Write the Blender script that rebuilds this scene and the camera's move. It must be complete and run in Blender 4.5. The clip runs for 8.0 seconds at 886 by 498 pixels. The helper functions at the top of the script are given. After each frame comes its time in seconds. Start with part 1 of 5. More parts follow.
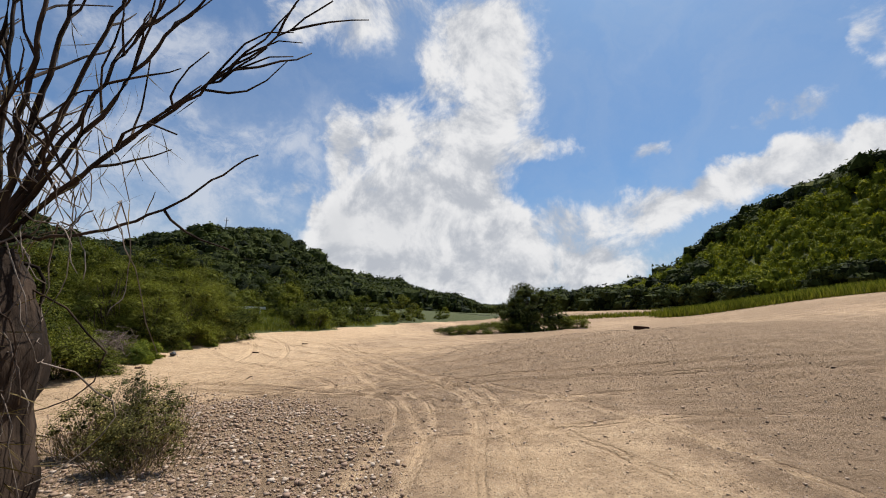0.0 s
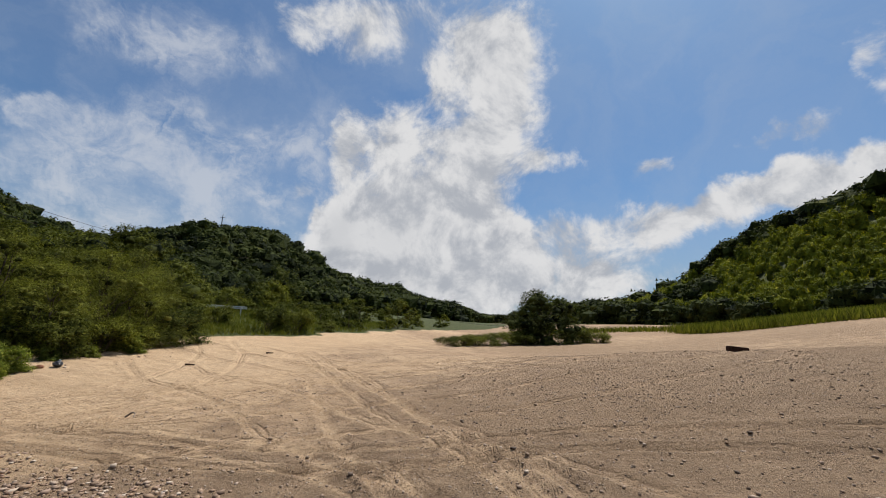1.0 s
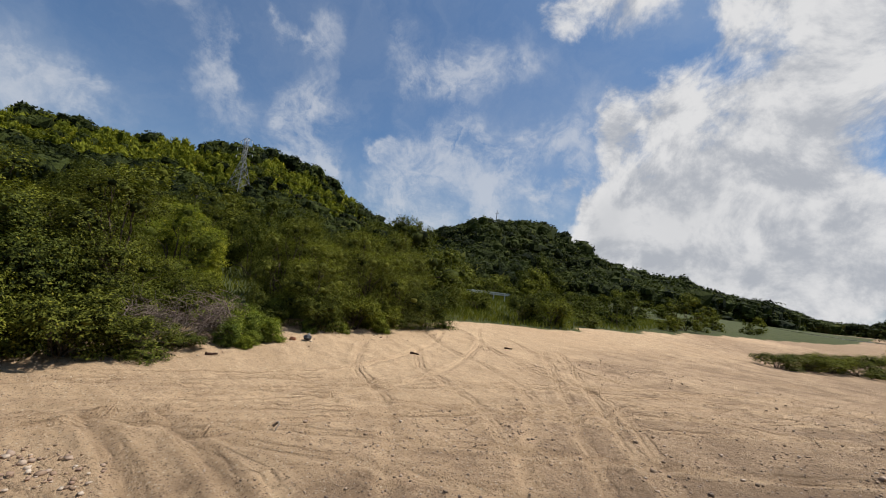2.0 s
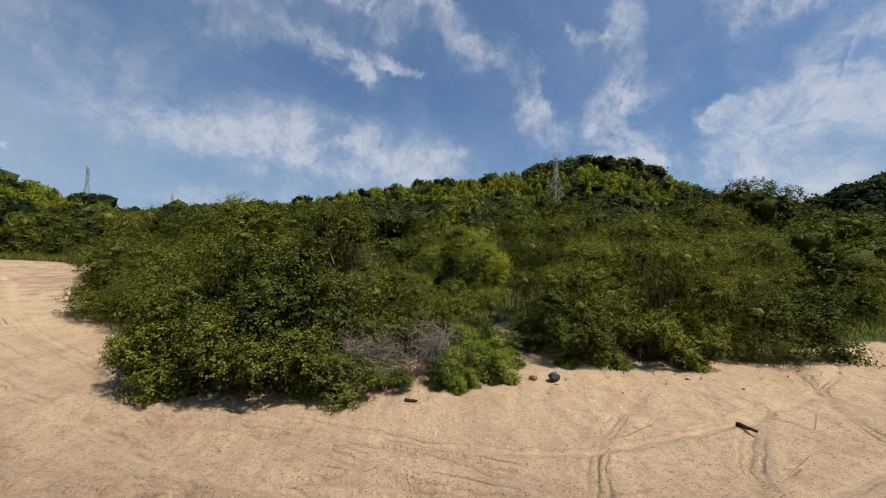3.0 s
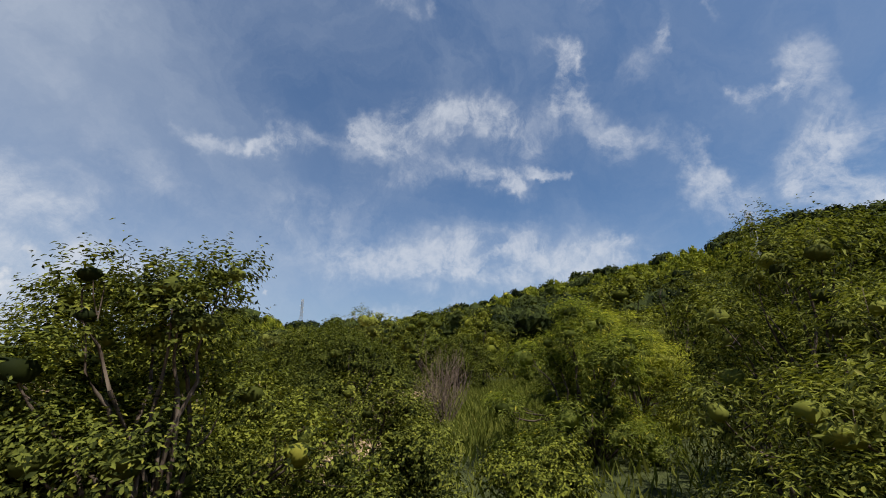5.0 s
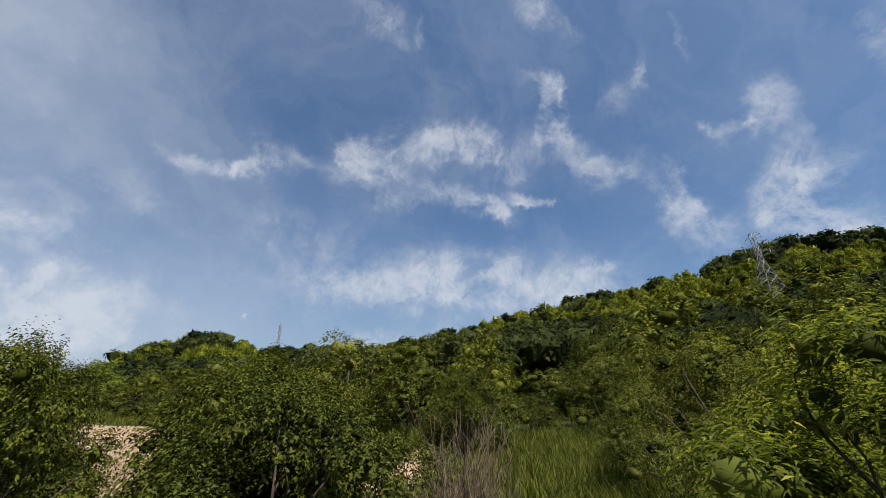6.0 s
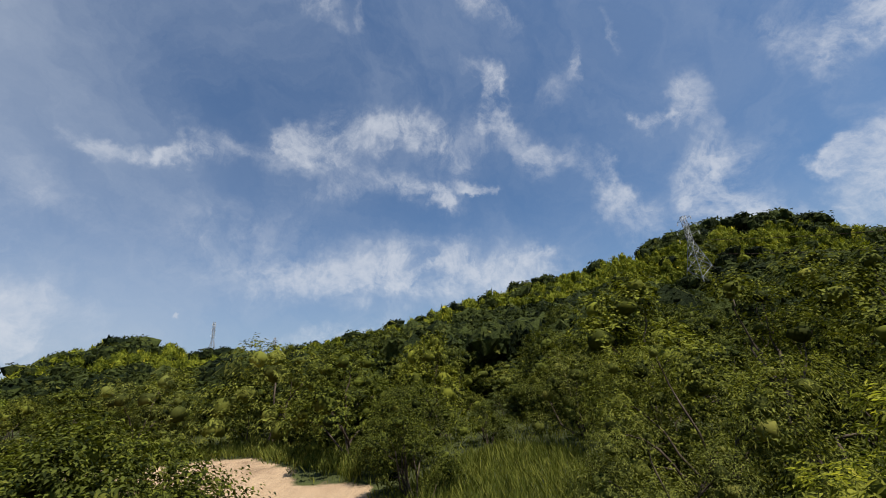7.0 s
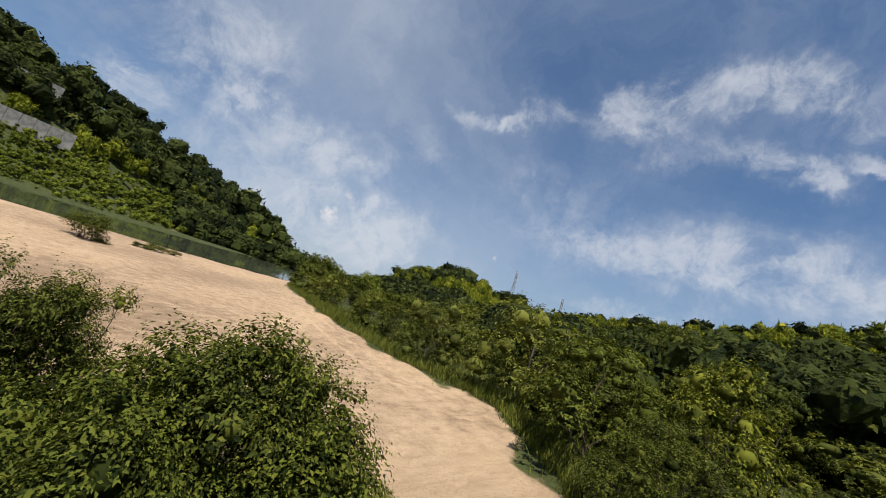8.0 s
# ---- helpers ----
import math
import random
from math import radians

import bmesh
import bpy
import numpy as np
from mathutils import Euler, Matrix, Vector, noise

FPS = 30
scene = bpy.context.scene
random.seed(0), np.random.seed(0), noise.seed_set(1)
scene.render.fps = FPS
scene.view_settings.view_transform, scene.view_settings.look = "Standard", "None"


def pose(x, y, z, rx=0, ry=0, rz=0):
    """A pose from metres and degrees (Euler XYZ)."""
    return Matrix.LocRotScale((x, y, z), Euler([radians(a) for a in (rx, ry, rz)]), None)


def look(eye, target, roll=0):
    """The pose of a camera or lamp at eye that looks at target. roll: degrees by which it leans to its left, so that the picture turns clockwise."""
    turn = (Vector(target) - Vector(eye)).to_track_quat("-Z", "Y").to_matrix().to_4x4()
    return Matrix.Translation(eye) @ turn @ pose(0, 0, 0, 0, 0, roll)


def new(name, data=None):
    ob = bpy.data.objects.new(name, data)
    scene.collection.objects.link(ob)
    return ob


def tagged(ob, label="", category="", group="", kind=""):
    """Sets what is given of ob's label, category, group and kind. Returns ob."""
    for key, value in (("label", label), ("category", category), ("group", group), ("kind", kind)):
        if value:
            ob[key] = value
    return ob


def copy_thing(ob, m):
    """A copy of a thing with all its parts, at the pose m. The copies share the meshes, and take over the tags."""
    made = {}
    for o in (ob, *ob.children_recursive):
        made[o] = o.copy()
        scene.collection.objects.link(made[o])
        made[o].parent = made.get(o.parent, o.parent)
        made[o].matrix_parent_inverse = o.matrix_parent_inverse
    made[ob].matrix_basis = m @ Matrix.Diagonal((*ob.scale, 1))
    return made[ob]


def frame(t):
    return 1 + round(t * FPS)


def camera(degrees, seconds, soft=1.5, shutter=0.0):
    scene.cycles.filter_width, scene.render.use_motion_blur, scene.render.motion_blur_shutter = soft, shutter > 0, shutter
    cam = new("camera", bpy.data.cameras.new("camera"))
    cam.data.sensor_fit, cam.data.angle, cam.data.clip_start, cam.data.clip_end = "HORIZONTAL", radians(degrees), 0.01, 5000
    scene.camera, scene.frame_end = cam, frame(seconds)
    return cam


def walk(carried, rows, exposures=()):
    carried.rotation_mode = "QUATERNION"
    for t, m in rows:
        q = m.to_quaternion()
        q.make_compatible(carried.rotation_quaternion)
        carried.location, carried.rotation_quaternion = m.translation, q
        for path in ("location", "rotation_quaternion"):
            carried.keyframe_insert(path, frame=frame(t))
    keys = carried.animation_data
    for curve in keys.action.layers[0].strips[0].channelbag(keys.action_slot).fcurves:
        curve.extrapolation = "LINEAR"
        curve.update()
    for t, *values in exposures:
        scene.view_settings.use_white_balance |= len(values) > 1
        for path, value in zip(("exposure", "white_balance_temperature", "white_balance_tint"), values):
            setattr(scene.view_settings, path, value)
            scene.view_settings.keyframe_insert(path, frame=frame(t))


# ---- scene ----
# ---- camera and its path ----
cam = camera(97.3, 8.0, 1.0)
PATH = [
    (0.0, pose(0.000, 0.000, 2.200, 99.56, -1.11, -0.19)),
    (0.5, pose(-0.155, 2.380, 2.121, 100.43, -0.74, -0.91)),
    (1.0, pose(-0.381, 4.870, 2.104, 100.75, -3.08, -0.49)),
    (1.2, pose(-0.420, 5.813, 2.090, 100.53, -5.57, 3.46)),
    (2.3, pose(-1.418, 10.364, 2.325, 94.55, -4.72, 52.68)),
    (2.5, pose(-1.856, 11.160, 2.397, 93.86, -3.21, 62.40)),
    (3.0, pose(-2.965, 12.796, 2.504, 93.27, -0.82, 84.74)),
    (3.5, pose(-4.115, 14.073, 2.501, 95.01, -0.31, 102.01)),
    (4.0, pose(-5.544, 14.891, 2.488, 98.89, 1.21, 107.60)),
    (4.5, pose(-7.086, 15.300, 2.492, 103.71, 2.50, 108.77)),
    (4.7, pose(-7.770, 15.350, 2.530, 105.85, 1.93, 109.06)),
    (5.8, pose(-13.301, 12.780, 3.397, 111.96, 1.19, 107.99)),
    (6.0, pose(-14.257, 12.525, 3.669, 112.01, 1.39, 106.83)),
    (6.5, pose(-15.924, 12.336, 4.259, 111.73, 5.28, 100.99)),
    (7.0, pose(-17.058, 12.284, 4.794, 109.93, 5.57, 100.14)),
    (7.5, pose(-18.401, 12.332, 5.353, 106.40, -9.20, 113.60)),
    (8.0, pose(-20.032, 12.049, 5.717, 101.25, -17.14, 138.19)),
]
walk(cam, PATH, [(0.0, 0.5), (0.5, 0.36), (1.2, 0.30), (2.4, 0.36), (3.5, 0.50), (6.5, 0.52), (8.0, 0.46)])

# ---- sky and sun ----
SUN_EL, SUN_AZ = radians(64), radians(-35)   # azimuth from +y, turning towards -x
sun_dir = Vector((-math.sin(SUN_AZ) * math.cos(SUN_EL), math.cos(SUN_AZ) * math.cos(SUN_EL), math.sin(SUN_EL)))
sun = new("sun", bpy.data.lights.new("sun", "SUN"))
sun.data.energy, sun.data.angle, sun.data.color = 4.7, radians(0.53), (1.0, 0.95, 0.87)
sun.matrix_world = look(sun_dir * 50, (0, 0, 0))


class Nodes:
    """A short way to lay out shader nodes."""

    def __init__(self, tree):
        self.t = tree

    def add(self, kind, **values):
        n = self.t.nodes.new(kind)
        for k, v in values.items():
            if k == "op":
                n.operation = v
            elif k == "ramp":
                while len(n.color_ramp.elements) < len(v):
                    n.color_ramp.elements.new(0.5)
                for e, (p, c) in zip(n.color_ramp.elements, v):
                    e.position = p
                    e.color = (*c, 1) if len(c) == 3 else c
        return n

    def link(self, a, b):
        self.t.links.new(a, b)

    def put(self, socket, v):
        if isinstance(v, bpy.types.NodeSocket):
            self.link(v, socket)
        elif isinstance(v, tuple) and len(v) == 3 and len(socket.default_value) == 4:
            socket.default_value = (*v, 1)
        else:
            socket.default_value = v

    def math(self, op, a, b=0.0, c=None):
        n = self.add("ShaderNodeMath", op=op)
        self.put(n.inputs[0], a)
        self.put(n.inputs[1], b)
        if c is not None:
            self.put(n.inputs[2], c)
        return n.outputs[0]

    def vec(self, op, a, b):
        n = self.add("ShaderNodeVectorMath", op=op)
        self.put(n.inputs[0], a)
        self.put(n.inputs[1], b)
        return n.outputs["Value"] if op in ("DOT_PRODUCT", "LENGTH") else n.outputs["Vector"]

    def step(self, a, b, x):
        n = self.add("ShaderNodeMapRange")
        n.interpolation_type = "SMOOTHSTEP"
        self.put(n.inputs["Value"], x)
        n.inputs["From Min"].default_value, n.inputs["From Max"].default_value = a, b
        return n.outputs["Result"]

    def noise(self, vec, scale, detail=4.0, rough=0.55, distort=0.0):
        n = self.add("ShaderNodeTexNoise")
        self.put(n.inputs["Vector"], vec)
        n.inputs["Scale"].default_value, n.inputs["Detail"].default_value = scale, detail
        n.inputs["Roughness"].default_value, n.inputs["Distortion"].default_value = rough, distort
        return n.outputs["Fac"]

    def mix(self, f, a, b, blend="MIX"):
        n = self.add("ShaderNodeMix")
        n.data_type, n.blend_type = "RGBA", blend
        self.put(n.inputs["Factor"], f)
        self.put(n.inputs["A"] if False else n.inputs[6], a)
        self.put(n.inputs[7], b)
        return n.outputs[2]

    def ramp(self, x, stops):
        n = self.add("ShaderNodeValToRGB", ramp=stops)
        self.put(n.inputs[0], x)
        return n.outputs[0]


world = bpy.data.worlds.new("world")
scene.world = world
world.use_nodes = True
world.node_tree.nodes.clear()
w = Nodes(world.node_tree)
sky = w.add("ShaderNodeTexSky")
sky.sky_type, sky.sun_disc = "NISHITA", False
sky.sun_elevation, sky.sun_rotation = SUN_EL, -SUN_AZ
sky.dust_density, sky.ozone_density = 1.2, 1.6
way = w.add("ShaderNodeTexCoord").outputs["Generated"]
sep = w.add("ShaderNodeSeparateXYZ")
w.link(way, sep.inputs[0])
height = sep.outputs["Z"]


# azimuth (from the north-west, turning left) and height of the direction looked at, in degrees, ruffled so that clouds fray
MID = radians(62)
turned_x = w.math("ADD", w.math("MULTIPLY", sep.outputs["X"], math.cos(MID)), w.math("MULTIPLY", sep.outputs["Y"], math.sin(MID)))
turned_y = w.math("SUBTRACT", w.math("MULTIPLY", sep.outputs["Y"], math.cos(MID)), w.math("MULTIPLY", sep.outputs["X"], math.sin(MID)))
bearing = w.math("MULTIPLY", w.math("ARCTAN2", w.math("MULTIPLY", turned_x, -1.0), turned_y), 57.29578)
rise = w.math("MULTIPLY", w.math("ARCSINE", height), 57.29578)


def ruffled(amounts):
    """Bearing and height, pushed about by noise: (scale, degrees) for each layer."""
    dx, dy = bearing, rise
    for scale, degrees in amounts:
        dx = w.math("MULTIPLY_ADD", w.math("SUBTRACT", w.noise(way, scale, 5, 0.6), 0.5), degrees * 2, dx)
        dy = w.math("MULTIPLY_ADD", w.math("SUBTRACT", w.noise(w.vec("ADD", way, (7.3, 1.9, 4.1)), scale, 5, 0.6), 0.5), degrees * 1.4, dy)
    joined = w.add("ShaderNodeCombineXYZ")
    w.link(dx, joined.inputs[0])
    w.link(dy, joined.inputs[1])
    return joined.outputs[0]


def drift(field, soft, *banks):
    """Cloud gathered in long patches: bearing, height, half length, half width, slant in degrees, amount. The sum is carried on in the field's third value."""
    for az, el, a, b, slant, amount in sum(banks, []):
        m = w.add("ShaderNodeMapping")
        m.vector_type = "TEXTURE"
        w.link(field, m.inputs[0])
        m.inputs["Location"].default_value = (az, el, 0)
        m.inputs["Rotation"].default_value = (0, 0, radians(slant))
        m.inputs["Scale"].default_value = (a * soft, b * soft, 1e7)
        near = w.add("ShaderNodeMapRange")
        near.interpolation_type = "SMOOTHSTEP"
        w.link(w.vec("LENGTH", m.outputs[0], (0, 0, 0)), near.inputs["Value"])
        for key, value in (("From Min", 1.0), ("From Max", 0.12), ("To Min", 0.0), ("To Max", amount)):
            near.inputs[key].default_value = value
        lift = w.add("ShaderNodeCombineXYZ")
        w.link(near.outputs["Result"], lift.inputs[2])
        field = w.vec("ADD", field, lift.outputs[0])
    parts = w.add("ShaderNodeSeparateXYZ")
    w.link(field, parts.inputs[0])
    return parts.outputs["Z"]


# heaped clouds over the valley's far end, thin veils and wisps elsewhere
HEAPS_EAST = [
    (-59.9, 10.7, 16.4, 9.1, 177, 0.9), (-49.8, 11.2, 8.9, 4.9, 175, 0.7), (-60.2, 19.8, 12.8, 8, 177, 0.75), (-68.1, 29.4, 9.9, 9.4, -145, 0.9), (-70.4, 39, 9.6, 5.7, -176, 0.9),
    (-53.5, 26.4, 7.8, 4.6, 174, 0.45), (-78.5, 23.4, 4.5, 2.1, -176, 0.6), (-47.6, 38.3, 10.2, 4.7, 171, 0.75), (-37.3, 38, 7.2, 3.3, 164, 0.5), (-88.4, 13.3, 6.2, 3.7, -177, 0.7),
    (-94.3, 13.7, 5.6, 3.2, -175, 0.6), (-99.7, 15.8, 6.1, 3, 162, 0.75), (-105.1, 17.5, 5.3, 2.7, 164, 0.75), (-109.4, 16, 5.2, 2.7, 153, 0.75),
]
HEAPS_REST = [
    (-112.7, 17.5, 3.5, 3, -134, 0.8), (-75.7, 12.1, 9.6, 4.8, 180, 0.6), (-63.5, 5.1, 21.3, 4.9, 177, 0.8), (-86.8, 6.6, 13, 3.7, 179, 0.6), (-91.1, 20.8, 2.9, 1.8, -170, 0.62),
    (-105.1, 22.7, 4.9, 1.9, 177, 0.62), (-112.3, 28.4, 4.1, 2.4, 89, 0.75), (-41.2, 17.6, 2.8, 1.8, 169, 0.5), (-37, 15, 4.3, 2.1, 169, 0.45), (-59.2, 33.5, 4.2, 3.7, 82, 0.45),
    (-46.3, 12.4, 4.6, 3.3, 87, 0.8), (-45.2, 8.8, 3.3, 1.8, -174, 0.7), (-47, 22, 5.7, 2.7, 86, 0.7), (71, 11, 0.8, 0.5, -179, 0.5),
    (92.9, 12.9, 1.4, 0.9, 171, 0.5), (95, 9.8, 1.7, 1, -170, 0.6),
]
VEILS_NORTH = [
    (-23.2, 14.5, 7.6, 3.9, 164, 0.9), (-16.7, 19.4, 3.4, 2.2, 150, 0.7), (-26.6, 21.6, 6.5, 3.4, -176, 0.6), (-28.9, 31, 10, 3.1, 170, 0.5), (-21, 8.7, 9.4, 1.9, 169, 0.7),
    (-14.1, 10.2, 4.5, 2.8, 83, 0.6), (-94.9, 33.7, 7.2, 1.7, 154, 0.28), (-99.3, 32.5, 3.3, 1.3, 155, 0.28), (-22.2, 32.1, 8.5, 2.7, 156, 0.4), (-24.4, 20.3, 8.6, 4.4, 155, 0.85),
    (-31.6, 18.1, 6.5, 4.1, 167, 0.8), (-22.4, 14, 8.6, 3, -177, 0.9), (-38.6, 22.6, 3.8, 2.3, -160, 0.9),
]
VEILS_NORTHWEST = [
    (-41.3, 17.9, 2.5, 1.7, -158, 0.9), (-37.8, 14.8, 4.2, 1.6, -172, 0.8), (-43.6, 24, 5.6, 4.2, -133, 0.8), (-16.3, 28.5, 5.1, 2.1, 92, 0.6), (-24.1, 30.3, 8.1, 2.3, 172, 0.7),
    (-14.5, 19.5, 2.1, 1.4, 147, 1), (-20.4, 9.1, 12.3, 2.3, 180, 0.9), (-8.6, 12.1, 8.2, 2.7, -171, 0.7), (1.5, 29.1, 4.6, 1, -176, 0.7), (-3.1, 30.8, 3.9, 2, -129, 0.6),
    (-4, 21.1, 6.2, 4.2, 165, 0.75), (-2.9, 16.8, 4.2, 2, 178, 0.7), (36.2, 27.9, 2, 1.6, -132, 0.8), (30.2, 27.9, 2.5, 0.9, -172, 0.85),
]
WISPS_WEST = [
    (39.1, 16, 16.7, 4.4, -177, 0.42), (48.2, 10.3, 4.7, 1.4, 171, 0.7), (81, 30.1, 4, 1, 172, 0.85), (75.7, 30.8, 2.7, 1.1, 157, 0.95), (71.4, 33.2, 5.9, 1.8, -176, 0.8),
    (59.9, 35.6, 3, 1.6, 106, 0.85), (56.8, 33.2, 6.5, 2.4, -177, 0.8), (51.2, 35.9, 9.7, 3, -178, 0.7), (40.2, 35.8, 10.7, 2.8, -169, 0.7), (32.8, 32.8, 5.6, 3.5, -168, 0.65),
    (39.8, 28.1, 6.4, 2, -161, 1.1), (29.1, 27.2, 2.6, 0.7, -177, 0.9),
]
WISPS_HIGH = [
    (53.1, 28.6, 4.8, 1.6, 167, 0.75), (23.4, 39.3, 3.2, 1.8, 88, 1.1), (25, 42, 4.7, 1.3, -150, 0.8), (23.1, 35.1, 6.2, 1.8, -160, 0.6), (18.4, 30.4, 3.6, 1.9, -154, 1),
    (9.6, 40.6, 2.3, 0.9, 104, 0.8), (13.8, 38.7, 3.3, 1.6, 161, 0.6), (5.7, 30.3, 1.9, 0.9, -166, 1), (1, 30.3, 2.7, 1.8, 147, 0.75), (11.8, 25.5, 4, 2, -121, 0.95),
    (8.9, 18.9, 4.9, 3.1, -147, 1),
]
WISPS_SOUTHWEST = [
    (-3.1, 22.4, 4.8, 3.3, 98, 0.8), (-2.4, 17.9, 2.1, 1.4, -159, 0.8), (-12.7, 33.2, 3.1, 2.4, 94, 0.7), (-6, 15.6, 2.3, 1.2, -160, 0.9), (57.1, 52.1, 5.5, 2, -159, 0.9),
    (48.7, 51.1, 1.7, 1.3, -120, 0.8), (22.3, 50.2, 5.8, 1.6, -151, 0.95), (2.4, 42.4, 2.4, 0.9, 95, 0.75), (51.6, 15.5, 16.4, 2.4, 180, 0.8), (36.2, 16.3, 10.9, 3.7, -172, 0.85),
    (52.3, 9, 6.4, 1.2, -180, 1.1), (22.2, 15.5, 4.4, 1.4, -157, 0.8),
]
VEILS_SOUTH = [
    (74.3, 21.6, 11.8, 6.6, -178, 0.36), (89.8, 25.3, 7.5, 2.5, -140, 0.42), (93.3, 16.6, 6.9, 5.8, 72, 0.45), (89, 10.7, 8.4, 3.2, 173, 0.85), (100.7, 33.6, 5.6, 2.9, 72, 0.4),
    (60.3, 21.3, 12.3, 4.8, 176, 0.3), (123.3, 15.1, 3.5, 1.5, -175, 0.9), (107.8, 14, 18.6, 8, -164, 0.75), (115.8, 25.8, 9, 5.8, 173, 0.75), (90, 7, 11.2, 4, -169, 0.7),
    (109.1, 20.8, 3.4, 1.5, 171, 0.6), (101, 18.4, 6, 2.3, -179, 0.6),
]

PALE = [(90, 8, 46, 18, 0, 0.42), (104, 34, 30, 22, 0, 0.46), (-26, 14, 26, 9, 0, 0.12), (40, 16, 34, 9, 0, 0.22), (76, 26, 22, 14, 0, 0.14)]
lumpy = ruffled([(3.5, 5.0), (9.0, 3.4), (22.0, 1.6)])
heap = drift(lumpy, 1.5, HEAPS_EAST, HEAPS_REST)
grainy = w.noise(way, 6.2, 12, 0.66, 0.3)
puffs = w.math("MULTIPLY_ADD", w.math("SUBTRACT", grainy, 0.5), 1.9, w.math("MULTIPLY", heap, 0.86))
heap_a = w.math("MULTIPLY", w.step(0.24, 0.80, puffs), w.step(0.02, 0.16, heap))
sunward = w.noise(w.vec("ADD", way, tuple(c * 0.05 for c in sun_dir)), 6.2, 6, 0.6, 0.3)
fibres = ruffled([(2.6, 6.0), (7.0, 4.4), (18.0, 2.4), (46.0, 0.9)])
wispy = drift(fibres, 1.85, VEILS_NORTH, VEILS_NORTHWEST, VEILS_SOUTH, WISPS_SOUTHWEST, WISPS_WEST, WISPS_HIGH)
strand = w.math("ADD", w.math("MULTIPLY", w.noise(way, 9.0, 12, 0.66, 0.5), 0.55), w.math("MULTIPLY", w.noise(fibres, 0.14, 9, 0.66, 0.8), 0.45))
shred = w.math("MULTIPLY", w.math("MINIMUM", wispy, 1.3), w.math("MULTIPLY_ADD", w.math("SUBTRACT", strand, 0.5), 4.2, 0.62))
thin_a = w.math("MULTIPLY", w.step(0.04, 1.3, shred), 0.66)
film_a = w.math("MULTIPLY_ADD", w.step(0.34, 0.74, w.noise(fibres, 0.045, 9, 0.64, 0.8)), 0.22, drift(fibres, 1.0, PALE))
haze = w.math("MULTIPLY_ADD", w.step(0.34, -0.04, height), 0.56, 0.10)
blue = w.mix(1.0, sky.outputs[0], (0.62, 0.95, 1.22), "MULTIPLY")
pale = w.mix(haze, blue, (4.3, 5.0, 6.0))
pale = w.mix(film_a, pale, (5.6, 6.3, 7.4))
veil = w.mix(thin_a, pale, (7.9, 8.2, 8.8))
lit = w.mix(w.step(-0.14, 0.12, w.math("SUBTRACT", grainy, sunward)), (5.4, 5.7, 6.3), (9.3, 9.3, 9.4))
lit = w.mix(w.math("MULTIPLY", w.step(0.9, 2.2, heap), 0.45), lit, (5.6, 5.85, 6.3))
full = w.mix(heap_a, veil, lit)
bg = w.add("ShaderNodeBackground")
bg.inputs["Strength"].default_value = 0.063
w.link(full, bg.inputs[0])
out = w.add("ShaderNodeOutputWorld")
w.link(bg.outputs[0], out.inputs[0])


# ---- materials ----
def material(name):
    m = bpy.data.materials.new(name)
    m.use_nodes = True
    n = Nodes(m.node_tree)
    return m, n, m.node_tree.nodes["Principled BSDF"]


def leaf_material(name, dark, light, gloss=0.42, clear=0.35, scale=0.7, toned=False):
    """Leaves: colour varies from leaf to leaf and from clump to clump, its dark end lowered to deepen the shade among
    them; some light passes through.
    """
    m, n, b = material(name)
    dark, light = tuple(c * 0.70 for c in dark), tuple(c * 0.76 for c in light)
    geo = n.add("ShaderNodeNewGeometry")
    tex = n.add("ShaderNodeTexCoord").outputs["Object"]
    f = n.math("MULTIPLY_ADD", geo.outputs["Random Per Island"], 0.62, n.math("MULTIPLY", n.noise(tex, scale, 4, 0.65), 0.62))
    if toned:   # far woods: each tree has a tone of its own
        tone = n.add("ShaderNodeAttribute")
        tone.attribute_name = "tone"
        # the fine colour noise paints dark gaps between the far crowns' leaves
        f = n.math("MULTIPLY_ADD", tone.outputs["Fac"], 0.46, n.math("MULTIPLY_ADD", geo.outputs["Random Per Island"], 0.40, n.math("MULTIPLY", n.noise(tex, 1.1, 5, 0.75), 0.40)))
        f = n.math("SUBTRACT", f, 0.04)
        relief_ = n.add("ShaderNodeBump")
        relief_.inputs["Strength"].default_value, relief_.inputs["Distance"].default_value = 1.0, 0.35
        n.link(n.noise(tex, 1.4, 5, 0.75), relief_.inputs["Height"])
        n.link(relief_.outputs[0], b.inputs["Normal"])
    col = n.mix(n.step(0.30, 0.86, f), dark, light)
    ob = n.add("ShaderNodeObjectInfo").outputs["Random"]
    col = n.mix(1.0, col, n.ramp(ob, [(0.0, (0.52, 0.60, 0.66)), (0.35, (0.92, 0.94, 0.86)), (0.65, (1.06, 1.08, 0.84)), (1.0, (1.2, 1.2, 0.84))]), "MULTIPLY")
    col = n.mix(n.step(0.965, 0.975, geo.outputs["Random Per Island"]), col, tuple(min(1, c * k) for c, k in zip(light, (1.25, 1.15, 1.0))))
    n.put(b.inputs["Base Color"], col)
    b.inputs["Roughness"].default_value = gloss
    b.inputs["Specular IOR Level"].default_value = 0.06
    tr = n.add("ShaderNodeBsdfTranslucent")
    n.put(tr.inputs[0], n.mix(1.0, col, (1.25, 1.25, 0.6), "MULTIPLY"))
    mx = n.add("ShaderNodeMixShader")
    mx.inputs[0].default_value = clear
    n.link(b.outputs[0], mx.inputs[1])
    n.link(tr.outputs[0], mx.inputs[2])
    n.link(mx.outputs[0], m.node_tree.nodes["Material Output"].inputs[0])
    return m


